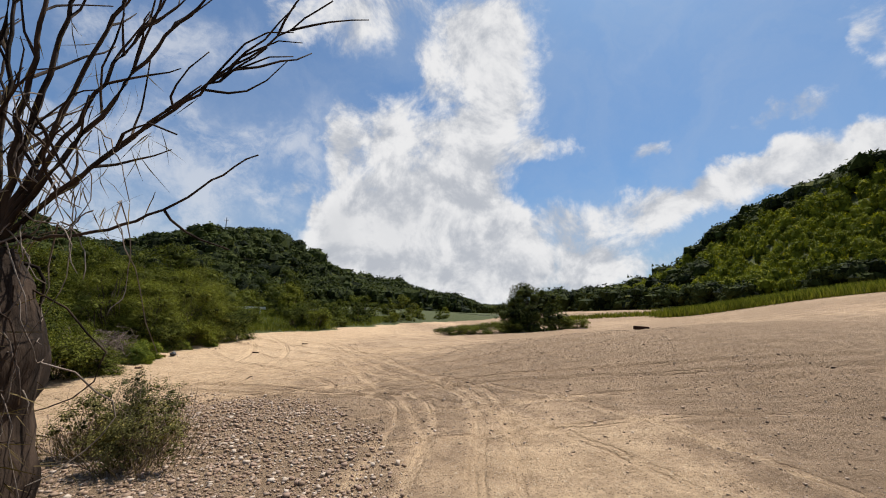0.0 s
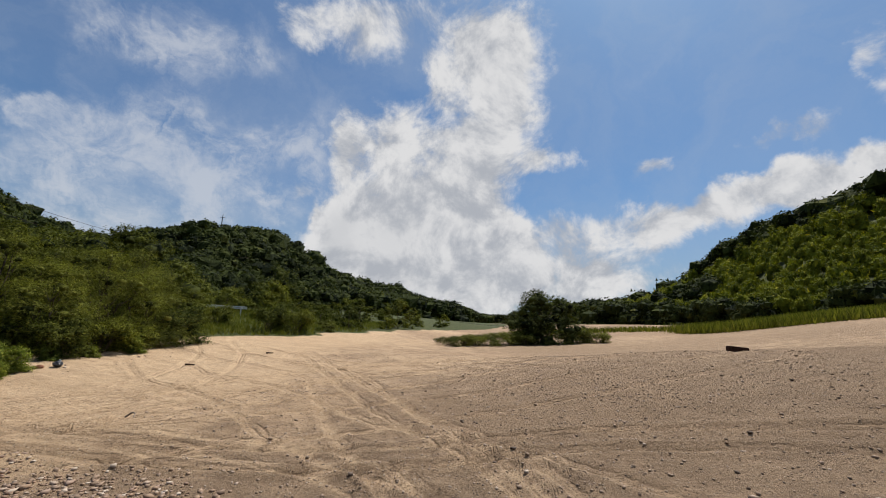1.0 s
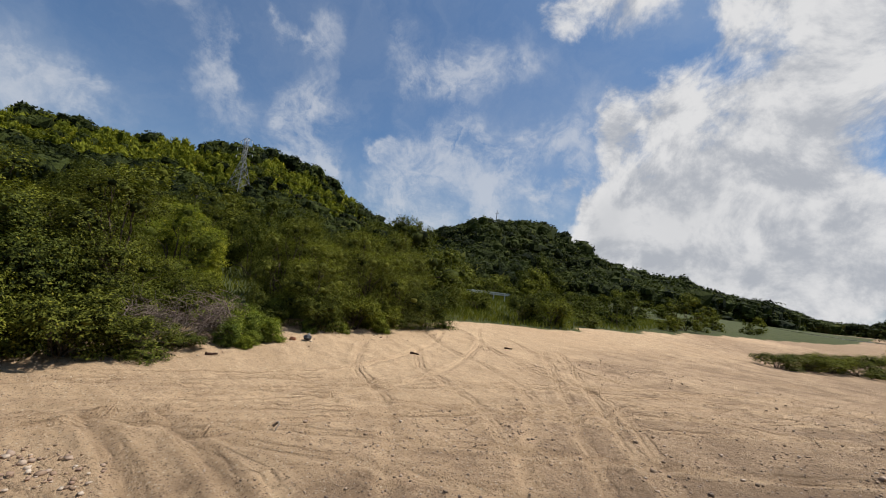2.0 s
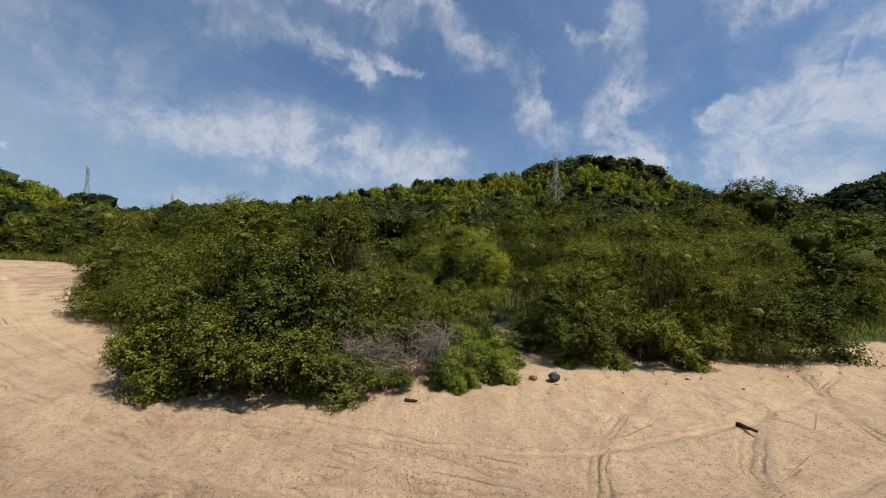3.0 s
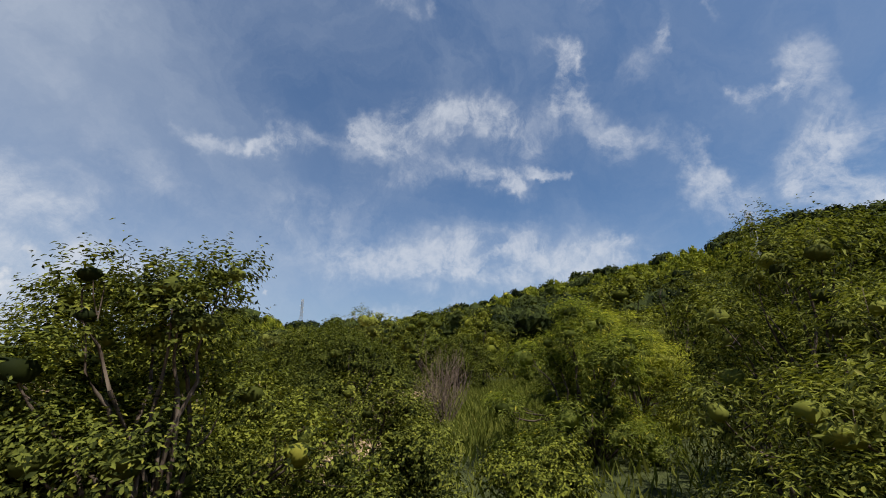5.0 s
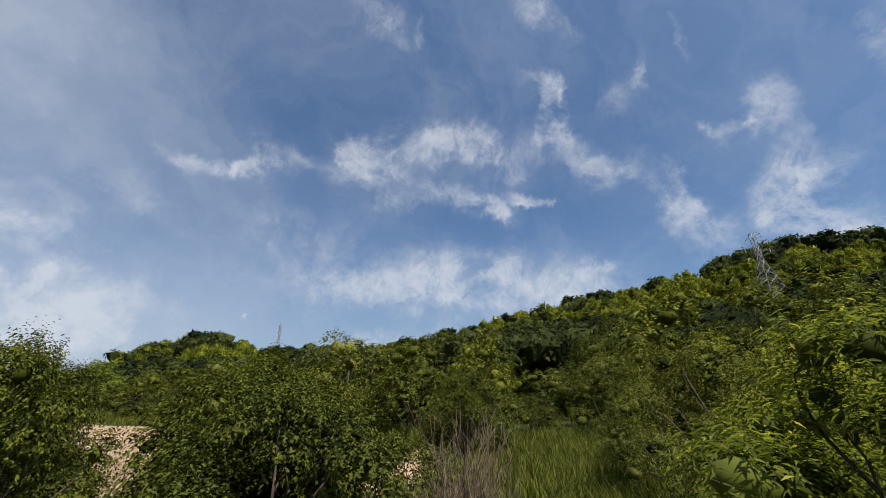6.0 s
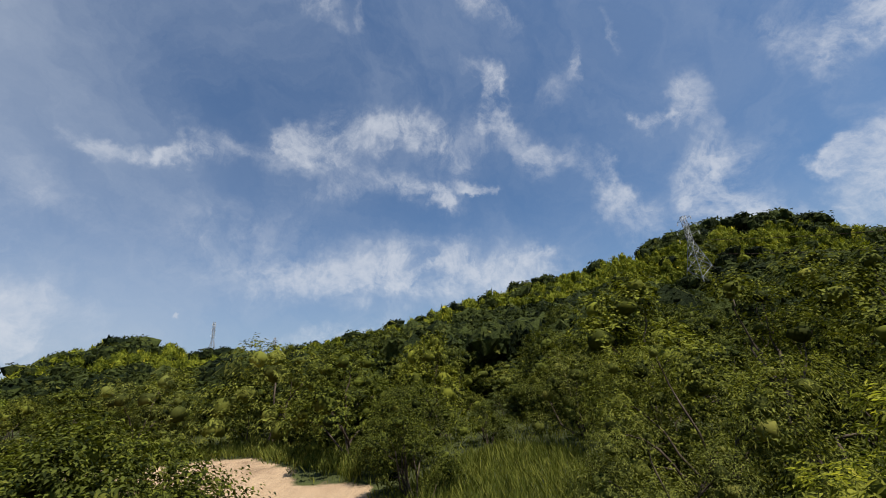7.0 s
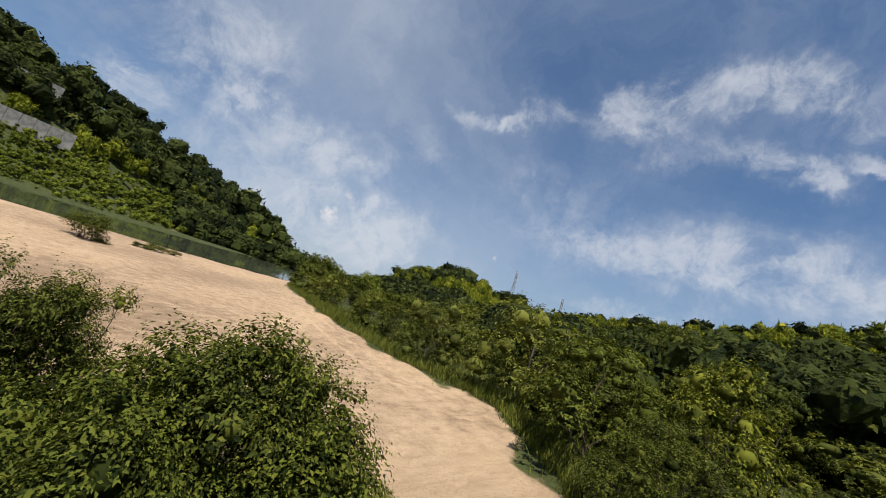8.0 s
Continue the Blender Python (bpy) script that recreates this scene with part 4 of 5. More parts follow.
WIDE = "wide dark green leafy bush at the edge of the sand"
TALL = "tall narrow leafy bush above the thicket"
SILVER = "dense grey-green narrow-leaved willow bush"
SMALL = "small low leafy bush on sand"
ROAD = "broad-leaved rounded bush beside the sandy road"
for proto, x, y, turn, s, tall, label in [
        # south of the path
        (SPREAD, -11.75, 9.4, 20, 0.94, 1.05, WIDE), (LOW, -10.5, 9.5, 100, 1.0, 0.9, SMALL), (LOW, -10.9, 8.4, 10, 1.0, 0.95, SMALL), (LOW, -11.9, 7.9, 250, 1.0, 1.0, SMALL), (SPREAD, -11.1, 9.0, 170, 0.72, 1.22, WIDE), (NEAR[0], -15.4, -5.7, 60, 0.8, 1.0, "low spreading bush alone on the sand"), (SPREAD, -13.2, 7.6, 140, 0.85, 1.15, WIDE), (SPREAD, -12.6, 10.4, 250, 0.95, 1.15, "leafy bush behind a heap of drifted dead branches"),
        (UPRIGHT, -11.8, 11.3, 0, 0.86, 1.03, TALL), (UPRIGHT, -12.5, 9.1, 90, 0.92, 1.0, TALL), (SPREAD, -14.2, 12.0, 60, 0.75, 1.05, WIDE), (SPREAD, -16.2, 8.4, 310, 0.75, 1.05, WIDE),
        (LOW, -10.3, 10.7, 60, 1.0, 0.95, SMALL), (LOW, -10.15, 11.7, 0, 0.85, 0.72, SMALL), (LOW, -10.25, 12.5, 140, 0.5, 0.6, SMALL), (LOW, -12.2, 13.1, 200, 0.85, 1.3, SMALL),
        # north of the path
        (WILLOW, -12.9, 17.5, 0, 0.92, 0.95, SILVER), (WILLOW, -12.5, 19.1, 80, 0.92, 1.2, SILVER), (WILLOW, -12.4, 20.9, 200, 0.82, 1.0, SILVER), (LOW, -11.7, 16.8, 30, 0.95, 1.0, SMALL), (LOW, -11.5, 18.1, 100, 0.95, 1.0, SMALL),
        (LOW, -11.4, 19.4, 200, 0.9, 0.9, SMALL), (LOW, -11.6, 22.0, 30, 1.2, 1.1, SMALL), (WILLOW, -14.6, 17.4, 220, 0.95, 1.2, SILVER), (WILLOW, -14.7, 19.9, 20, 1.05, 1.05, "tall grey-green willow above the bushes"),
        (WILLOW, -13.9, 22.3, 120, 0.95, 1.3, "tall grey-green willow above the bushes"), (NEAR[1], -16.6, 18.6, 45, 0.95, 1.4, TALL), (LOW, -14.8, 14.2, 90, 0.9, 1.1, SMALL), (LOW, -13.4, 14.5, 20, 0.7, 0.9, SMALL), (LOW, -12.9, 15.9, 210, 0.7, 0.8, SMALL),
        (LIME, -18.6, 14.9, 160, 0.95, 1.1, "bright yellow-green narrow-leaved willow bush"), (LIME, -21.4, 16.0, 70, 1.0, 1.0, "bright yellow-green narrow-leaved willow bush"), (NEAR[2], -27.6, 16.3, 310, 1.15, 1.28, "tall thin-leaved brownish willow tree"), (NEAR[2], -26.0, 14.7, 0, 0.8, 1.1, SILVER),
        # beside the sandy road
        (DENSE, -22.2, 6.0, 300, 1.14, 1.22, ROAD), (DENSE, -20.5, 7.0, 75, 0.85, 1.45, ROAD), (DENSE, -22.6, 5.5, 130, 1.0, 1.35, ROAD), (DENSE, -21.6, 6.5, 210, 0.95, 1.35, ROAD), (LOW, -24.8, 8.2, 10, 1.3, 1.0, SMALL), (LOW, -25.6, 4.6, 10, 0.8, 0.8, SMALL),
        (NEAR[1], -17.9, 5.2, 30, 0.75, 1.6, TALL), (NEAR[1], -19.2, 3.3, 130, 0.78, 1.5, TALL), (SPREAD, -19.5, 1.9, 10, 0.9, 1.1, WIDE), (SPREAD, -18.1, 3.0, 190, 0.98, 1.12, WIDE), (DENSE, -19.7, 8.3, 100, 0.9, 1.25, ROAD), (SPREAD, -15.5, 7.3, 200, 1.05, 1.12, WIDE), (NEAR[2], -16.8, 5.5, 10, 0.95, 1.1, SILVER), (NEAR[0], -20.4, 1.4, 200, 0.8, 1.5, WIDE), (NEAR[1], -19.7, 2.6, 10, 0.8, 1.3, WIDE), (NEAR[0], -23.1, 4.9, 40, 0.85, 1.0, ROAD), (NEAR[0], -22.0, 5.9, 250, 0.9, 1.1, ROAD),
        (NEAR[2], -16.4, 5.0, 280, 0.85, 0.95, SILVER),
        (NEAR[0], -16.2, -6.2, 0, 0.85, 0.95, "low spreading bush alone on the sand"), (NEAR[0], -14.4, -7.0, 90, 0.95, 1.0, "low spreading bush alone on the sand"),
        # at the meadow
        (LOW, -11.6, 31.2, 0, 1.35, 1.05, SMALL), (LOW, -10.1, 31.9, 70, 1.3, 1.0, SMALL), (LOW, -16.2, 33.0, 30, 1.3, 0.9, SMALL)]:
    place(proto, x, y, turn, s, tall, label, "bush", "bushes beside the sand")

ISLAND = plant("tree", 15, 3.9, 4.9, 60, 24000, (0.155, 0.088), LEAF_DARK, 0.16, 0.1, low=0.03, skirt=0.35)
for x, y, s, tall in ((-57, -0.6, 1.2, 1.15), (-51, 6, 0.95, 1.1), (-49, -10, 0.95, 1.0), (-60, 19, 1.2, 1.1), (-45, 23, 0.95, 1.1), (-53, -21, 1.05, 1.0), (-64, -11, 1.2, 1.1), (-42, 15, 0.85, 1.1), (-36, 26, 0.85, 1.1), (-30, 36, 0.9, 1.0), (-19.8, 27.5, 0.95, 1.15), (-17.4, 24.6, 0.7, 1.1), (-41, 3, 0.75, 1.0)):
    place(ISLAND, x, y, x * 40, s, tall, "dark round-crowned tree above the thicket", "tree", "trees in the thicket", 0.2)
place(ISLAND, 10.3, 45.2, 0, 1.0, 1.0, "round dark green tree alone on the sandbar", "tree")
for x, y, s in ((6.6, 43.6, 1.4), (5.0, 42.0, 1.2), (3.8, 40.0, 1.0), (2.6, 38.2, 1.0), (1.4, 36.2, 0.9), (0.3, 34.2, 0.8), (7.6, 42.6, 1.1), (13.2, 43.6, 1.4), (14.6, 42.6, 1.1), (12.0, 42.6, 1.1)):
    place(LOW, x, y, x * 50, s * 1.25, 0.62, "low green scrub on the sandbar", "scrub", "scrub on the sandbar")
for x, y, s in ((-17.5, -44, 2.3), (-24.5, -52, 1.5), (-26.5, -53, 1.15), (-22.8, -51.5, 1.0)):
    place(LOW, x, y, x * 31, s, 0.95 if s > 2 else 0.5, "low shrub alone on the far sand", "shrub", "shrubs on the far sand")

# ---- thickets and trees between the sand and the hills ----
MIDS = [plant("bush", 21, 2.1, 3.0, 20, 7000, (0.115, 0.064), LEAF, 0.09, low=0.06, skirt=0.3, most=6),
        plant("bush", 22, 1.9, 3.3, 20, 7000, (0.112, 0.062), LEAF_DARK, 0.09, low=0.08, skirt=0.4, most=6),
        plant("bush", 23, 2.2, 2.8, 20, 7000, (0.135, 0.044), LEAF_WILLOW, 0.09, low=0.05, skirt=0.3, droop=0.6, most=6),
        plant("bush", 24, 1.6, 2.4, 16, 5200, (0.108, 0.060), LEAF_FRESH, 0.07, low=0.06, skirt=0.3, most=6)]
MID_LABELS = ["rounded green bush in the riverside thicket", "dark green bush in the riverside thicket", "grey-green willow bush in the riverside thicket", "fresh green shrub in the riverside thicket"]
rng = np.random.default_rng(5)
track = np.array([m.translation[:3] for t, m in PATH])
track = np.vstack([track[i] + (track[i + 1] - track[i]) * k for i in range(len(track) - 1) for k in (0, 0.25, 0.5, 0.75)])
spots = []
for step in range(16000):
    x, y = (rng.uniform(-105, 12), rng.uniform(-110, 95)) if step % 2 else (rng.uniform(-50, -13), rng.uniform(-6, 45))
    r, az = polar(np.array(x), np.array(y))
    inside = np.interp(y, EDGE_Y, EDGE_X) - x
    if inside < (0.9 if x > -16 else 2.3) or climb(np.array(x), np.array(y)) > 0.10 or len(spots) >= 340:
        continue
    if np.hypot((x + 27) / 7.5, (y - 11.8) / 3.0) < 1 or np.hypot(x + 20, y - 12) < 9.5 or (14 < y < 16.2 and x > -14.5) or (12 < az < 46 and r > 13 and rng.random() < 0.72):
        continue
    if (x > -28 and y < 9.5) or (x > -17 and y < 24) or (25 < math.degrees(math.atan2(-(x + 1.9), y - 11.2)) < 36 and 8 < y < 50):
        continue
    far = math.hypot(x + 12, y - 12)
    gap = 2.7 + 0.042 * far
    if np.hypot(track[:, 0] - x, track[:, 1] - y).min() < 2.6:
        continue
    if any((x - a) ** 2 + (y - b) ** 2 < gap * gap for a, b, _ in spots):
        continue
    spots.append((x, y, far))
for x, y, far in spots:
    k = int(rng.choice(4, p=[0.40, 0.30, 0.24, 0.06]))
    s = rng.choice((0.6, 0.8, 1.0, 1.25, 1.6), p=(0.2, 0.25, 0.25, 0.2, 0.1)) * rng.uniform(0.9, 1.1) * (1.0 + 0.006 * min(far, 70))
    if polar(np.array(x), np.array(y))[1] < 16:
        s *= 0.5
    over = np.hypot(track[:, 0] - x, track[:, 1] - y)
    if over.min() < 4:
        s = min(s, 0.32 * (float(track[over.argmin(), 2]) - at(x, y) - 0.5))
    place((NEAR[k] if far < 24 else MIDS[k]), x, y, rng.uniform(0, 360), s, rng.uniform(0.8, 1.3), MID_LABELS[k], "bush", "riverside thicket", 0.1)
for proto in (SPREAD, DENSE, UPRIGHT, WILLOW, LIME, ISLAND, *MIDS, *NEAR):
    discard(proto)


# ---- woods on the hills ----
def canopy(seed, r, h, n, length, width, lumps, upright):
    """A tree crown for the hillsides: rounded clumps closely set with small leaves."""
    g = np.random.default_rng(seed)
    c, cr = crown_clumps(g, r, h, lumps, 0.32, 0.5)
    cr = r * g.uniform(0.34, 0.56, lumps) * (0.85 if upright else 1.0)
    c[:, :2] *= 0.8
    idx = g.choice(lumps, n, p=cr ** 2 / (cr ** 2).sum())
    d = unit(g.normal(size=(n, 3)) + np.array([0, 0, 0.6]))
    tall = 1.5 if upright else 0.9
    p = c[idx] + d * (cr[idx] * g.uniform(0.80, 1.06, n))[:, None] * np.array([1, 1, tall])
    facing = unit(d + 0.4 * g.normal(size=(n, 3)))
    grow = unit(0.6 * g.normal(size=(n, 3)) + (np.array([0, 0, 1.0]) + 0.6 * d if upright else 0.2 * d))
    size = g.uniform(0.6, 1.3, n)
    v, q = merged([leaf_tris(p, facing, grow, length * size, width * size), cores(g, c, cr, 0.80, tall, 6 if n < 400 else 8, 2 if n < 400 else 3)])
    return v[q.ravel()]


def wood(name, protos, places, scales, turns, mat, label):
    vs, tones = [], []
    g = np.random.default_rng(len(places))
    for i, (p, s, a) in enumerate(zip(places, scales, turns)):
        r = math.hypot(p[0] - HUB[0], p[1] - HUB[1])
        v = protos[0 if r < 78 else 1 if r < 300 else 2][i % len(protos[0])]
        c, sn = math.cos(a), math.sin(a)
        vs.append(np.stack([(v[:, 0] * c - v[:, 1] * sn) * s, (v[:, 0] * sn + v[:, 1] * c) * s, v[:, 2] * s], 1) + p)
        tones.append(np.full(len(v), g.random(), np.float32))
    v = np.vstack(vs)
    me = raw_mesh(name, v, np.arange(len(v)).reshape(-1, 3), mat)
    me.attributes.new("tone", "FLOAT", "POINT").data.foreach_set("value", np.concatenate(tones))
    return tagged(new(name, me), label, "forest", kind="stuff")


PYLON = (-89.7, 46.8)
rng = np.random.default_rng(8)
broad, grove, scrub = [], [], []
for _ in range(30000):
    az = rng.uniform(-180, 180)
    foot, crest = np.interp(az, FAR_AZ, FOOT), np.interp(az, FAR_AZ, CREST)
    u = rng.uniform(-0.45 if -80 < az < -36 else -0.10, 1.04)
    r = foot + u * (crest - foot)
    keep = 0.0011 * (crest - foot) * r / max(3.8, r * 0.050) ** 2 * (0.05 if -165 < az < -58 else 1.5 if -58 <= az < -18 else 1.0)
    if rng.random() > keep * 1.3 or r < 44:
        continue
    x, y = HUB[0] - math.sin(radians(az)) * r, HUB[1] + math.cos(radians(az)) * r
    if river_off(np.array(x), np.array(y)) < 24 or (x > np.interp(y, EDGE_Y, EDGE_X) - 3 and u < 0.02):
        continue
    n = float(waves(np.array(x * 0.045), np.array(y * 0.045), 2))
    west, east, south = 50 < az < 150, -75 < az < -18, az > 155 or az < -140
    cap = 55 < az < 70 and u > 0.84
    bamboo = (west and not cap and (0.44 if az < 112 else 0.25) < u and n > -0.55 and rng.random() < 0.93) or (east and 0.12 < u < 0.90 and n > -0.5) or (south and 0.15 < u < 0.6 and n > 0.05) or (10 < az < 50 and n > 0.62)
    if not bamboo and rng.random() < (0.25 if r > 190 else 0.44):
        continue
    mown = (az > 172 or az < -168) and u < 0.5
    size = min(max(0.95, r * 0.0092), 4.2) * rng.choice((0.6, 0.8, 1.0, 1.25, 1.6), p=(0.16, 0.22, 0.28, 0.22, 0.12))
    across = np.array([x - PYLON[0], y - PYLON[1]])
    toward_eye = np.array([-5.5, 14.9]) - np.array(PYLON)
    toward_eye = toward_eye / np.linalg.norm(toward_eye)
    along = float(across @ toward_eye)
    if -3 < along < 26 and np.linalg.norm(across - along * toward_eye) < 6 and west:
        size *= 0.5
    full_size = size * (0.35 if mown else 0.82 if bamboo else 1.22)
    sink = max(0.6 * size, 4.9 * full_size - (4.1 if bamboo else 4.9) * min(max(0.95, r * 0.0092), 4.2) * rng.uniform(0.85, 1.12))
    row = ((x, y, at(x, y) - sink), full_size, rng.uniform(0, 6.28))
    (scrub if mown else grove if bamboo else broad).append(row)
    if mown:
        for _k in range(3):
            x2, y2 = x + rng.normal() * 5, y + rng.normal() * 5
            scrub.append(((x2, y2, at(x2, y2) - 0.3), size * rng.uniform(0.2, 0.36), rng.uniform(0, 6.28)))
B = [[canopy(40 + i, 2.9, 4.6, n, l, l * 0.7, k, False) for i in range(6)] for n, l, k in ((800, 0.36, 8), (260, 0.45, 6), (90, 0.46, 4))]
G = [[canopy(50 + i, 2.2, 4.4, n, l, l * 0.34, k, True) for i in range(5)] for n, l, k in ((600, 0.5, 6), (200, 0.66, 4), (80, 0.66, 4))]
wood("broadleaf_forest", B, *zip(*broad), LEAF_FOREST, "dark green broadleaf woods covering the hills")
wood("bamboo_forest", G, *zip(*grove), LEAF_BAMBOO, "yellow-green bamboo groves on the hillsides")
wood("hillside_scrub", B[2:] * 3, *zip(*scrub), LEAF_SCRUB, "low bright green scrub on the cut slope")


# ---- herbs, grass and reeds ----
def blades(name, pts, tall, wide, lean, mat, label, category, seed, z=None):
    g = np.random.default_rng(seed)
    n = len(pts)
    zz = land(pts[:, 0], pts[:, 1]) if z is None else z
    p = np.column_stack([pts, zz - 0.03])
    a = g.uniform(0, 2 * np.pi, n)
    facing = np.stack([np.cos(a), np.sin(a), np.full(n, 0.15)], 1)
    grow = unit(np.column_stack([g.normal(size=(n, 2)) * lean, np.ones(n)]))
    v, q = leaf_quads(p, unit(facing), grow, tall * g.uniform(0.5, 1.25, n), wide * g.uniform(0.7, 1.3, n))
    return tagged(new(name, raw_mesh(name, v, q, mat)), label, category, kind="stuff")


g = np.random.default_rng(61)
p = np.column_stack([g.uniform(-50, -10, 60000), g.uniform(-36, 34, 60000)])
c = cover_of(p[:, 0], p[:, 1])
near = np.hypot(p[:, 0] + 15, p[:, 1] - 11)
keep = (c > g.uniform(0.25, 0.9, len(p))) & (g.random(len(p)) < np.clip(16 / (near + 4), 0.18, 1))
blades("grass", p[keep], 0.42, 0.05, 0.35, GRASS, "rough green grass and weeds on the bank", "grass", 62)
p = np.column_stack([g.uniform(-48, -7, 52000), g.uniform(24, 62, 52000)])
keep = (cover_of(p[:, 0], p[:, 1]) > 0.6) & (climb(p[:, 0], p[:, 1]) < 0.1)
blades("meadow", p[keep], 0.42, 0.035, 0.4, GRASS, "green meadow grass behind the sand", "grass", 63)
# a grassy clearing in the thicket
a_ = g.uniform(0, 2 * np.pi, 17000)
k_ = np.sqrt(g.random(17000))
p = np.column_stack([-26.5 + np.cos(a_) * k_ * 8.5, 11.6 + np.sin(a_) * k_ * 3.6])
blades("clearing_grass", p, 0.5, 0.03, 0.4, GRASS, "tall green grass in a clearing of the thicket", "grass", 67)
# the edge of the sandy road, grown with tall weeds
y = g.uniform(-60, 6, 16000)
p = np.column_stack([np.interp(y, EDGE_Y, EDGE_X) - np.abs(g.normal(size=16000)) * 2.2 - 0.4, y])
blades("roadside_weeds", p, 0.6, 0.055, 0.35, GRASS, "tall green weeds along the sandy road", "weeds", 64)
# the reed bed on the eastern side of the sand
t = g.random(26000)
p = np.column_stack([34 + t * 34 + g.normal(size=26000) * 1.2, 60 - t * 26 + g.normal(size=26000) * 3.2 * (0.6 + t)])
blades("reed_bed", p, 1.35, 0.10, 0.22, GRASS, "long low bed of green reeds beside the sand", "reeds", 65)
p = np.column_stack([g.uniform(15, 45, 1500), g.uniform(66, 72, 1500)])
blades("far_reeds", p, 0.9, 0.2, 0.2, GRASS, "strip of reeds at the water's edge", "reeds", 66)

HERB = plant("weed_clump", 35, 0.42, 0.62, 18, 4200, (0.056, 0.027), LEAF_FRESH, 0.012, low=0.05, skirt=0.45, most=10)
for x, y, s in ((-10.3, 13.5, 0.75), (-10.6, 13.8, 0.85), (-10.75, 14.35, 0.95), (-10.55, 14.7, 0.8), (-10.0, 13.75, 0.4), (-11.2, 14.2, 0.9), (-10.25, 14.0, 0.5), (-11.3, 16.3, 0.6), (-10.9, 18.9, 0.8),
                (-12.2, 14.2, 1.0), (-12.9, 16.0, 1.0), (-11.0, 17.4, 0.45), (-11.7, 13.6, 0.8), (-13.4, 13.9, 0.9), (-11.9, 14.9, 0.7), (-12.6, 15.0, 0.8), (-11.4, 15.2, 0.5)):
    place(HERB, x, y, x * 77, s, 1.0, "clump of fresh green leafy weeds on the sand", "weeds", "weed clumps", 0.02)
discard(HERB)
discard(LOW)


def dry_bush(name, seed, x, y, r, h, twigs, mat, label, category):
    """Leafless stalks and twigs rising from one root."""
    g = np.random.default_rng(seed)
    root = new(name)
    root.matrix_basis = pose(x, y, at(x, y) - 0.03)
    for k in range(3):
        pieces = []
        for _ in range(twigs // 3):
            a = g.uniform(0, 6.28)
            tip = np.array([math.cos(a) * r * g.uniform(0.2, 1), math.sin(a) * r * g.uniform(0.2, 1), h * g.uniform(0.5, 1.05)])
            base = np.append(g.normal(size=2) * r * 0.12, 0.0)
            pieces.append(limb(g, base, tip, 0.011, 0.003, 6, 0.08, 4))
            for _ in range(3):
                s = base + (tip - base) * g.uniform(0.35, 0.85)
                pieces.append(limb(g, s, s + unit(tip - base + g.normal(size=3) * 0.5) * h * g.uniform(0.15, 0.35), 0.005, 0.002, 4, 0.1, 4))
        part("stalk", raw_mesh("stalk", *merged(pieces), mat, False), root)
    return tagged(root, label, category)


dry_bush("dead_shrub", 71, -21.2, 10.7, 1.0, 2.4, 75, BRUSH_DARK, "brown leafless dead shrub in the thicket", "shrub")
dry_bush("dead_shrub", 72, -19.9, 9.6, 0.8, 1.5, 60, BRUSH_DARK, "brown leafless dead shrub in the thicket", "shrub")
dry_bush("dead_shrub", 73, -14.4, -5.4, 1.2, 2.9, 140, DRIFT, "pale leafless shrub beside a low bush", "shrub")
dry_bush("dead_shrub", 74, -12.4, 13.2, 0.4, 1.1, 30, DRIFT, "thin grey dead stalks by the path", "shrub")


def brushwood(seed, x, y, r, n, label, tall=1.0):
    """A heap of drifted dead branches and dry stalks."""
    g = np.random.default_rng(seed)
    root = new("brushwood_heap")
    root.matrix_basis = pose(x, y, at(x, y) - 0.02)
    root.scale = (1, 1, tall)
    for k in range(16):
        a = g.uniform(0, 6.28)
        s = np.array([math.cos(a) * r * 0.9, math.sin(a) * r * 0.9, g.uniform(0.0, 0.25)])
        e = np.array([-math.cos(a + g.normal() * 0.8) * r * g.uniform(0.6, 1.2), -math.sin(a) * r * g.uniform(0.4, 1.1), g.uniform(0.35, 1.05)])
        part("branch", raw_mesh("branch", *limb(g, s, e, g.uniform(0.012, 0.022), 0.005, 9, 0.12, 6), BRUSH, False), root)
    pieces = []
    for _ in range(n):
        c = np.append(g.normal(size=2) * r * 0.45, 0.12 + abs(g.normal(0.32, 0.26)))
        d = unit(g.normal(size=3) * np.array([1, 1, 0.75]) - np.array([0, 0, 0.35])) * g.uniform(0.2, 0.65)
        a, b = c - d * 0.5, c + d * 0.5
        a[2], b[2] = max(a[2], 0.02), max(b[2], 0.02)
        pieces.append(limb(g, a, b, g.uniform(0.003, 0.008), 0.002, 5, 0.1, 4))
    part("twig_tangle", raw_mesh("twig_tangle", *merged(pieces), BRUSH, False), root, "tangled bleached twigs and dry stalks")["kind"] = "stuff"
    return tagged(root, label, "brushwood")


brushwood(81, -10.85, 12.1, 0.80, 520, "heap of drifted grey-brown dead branches under a bush", 0.95)
brushwood(82, -10.9, 13.35, 0.58, 420, "tangle of dry stalks and twigs beside the path", 1.05)
brushwood(83, -18.9, 7.2, 0.9, 160, "fallen pale branches in the shade of a bush")


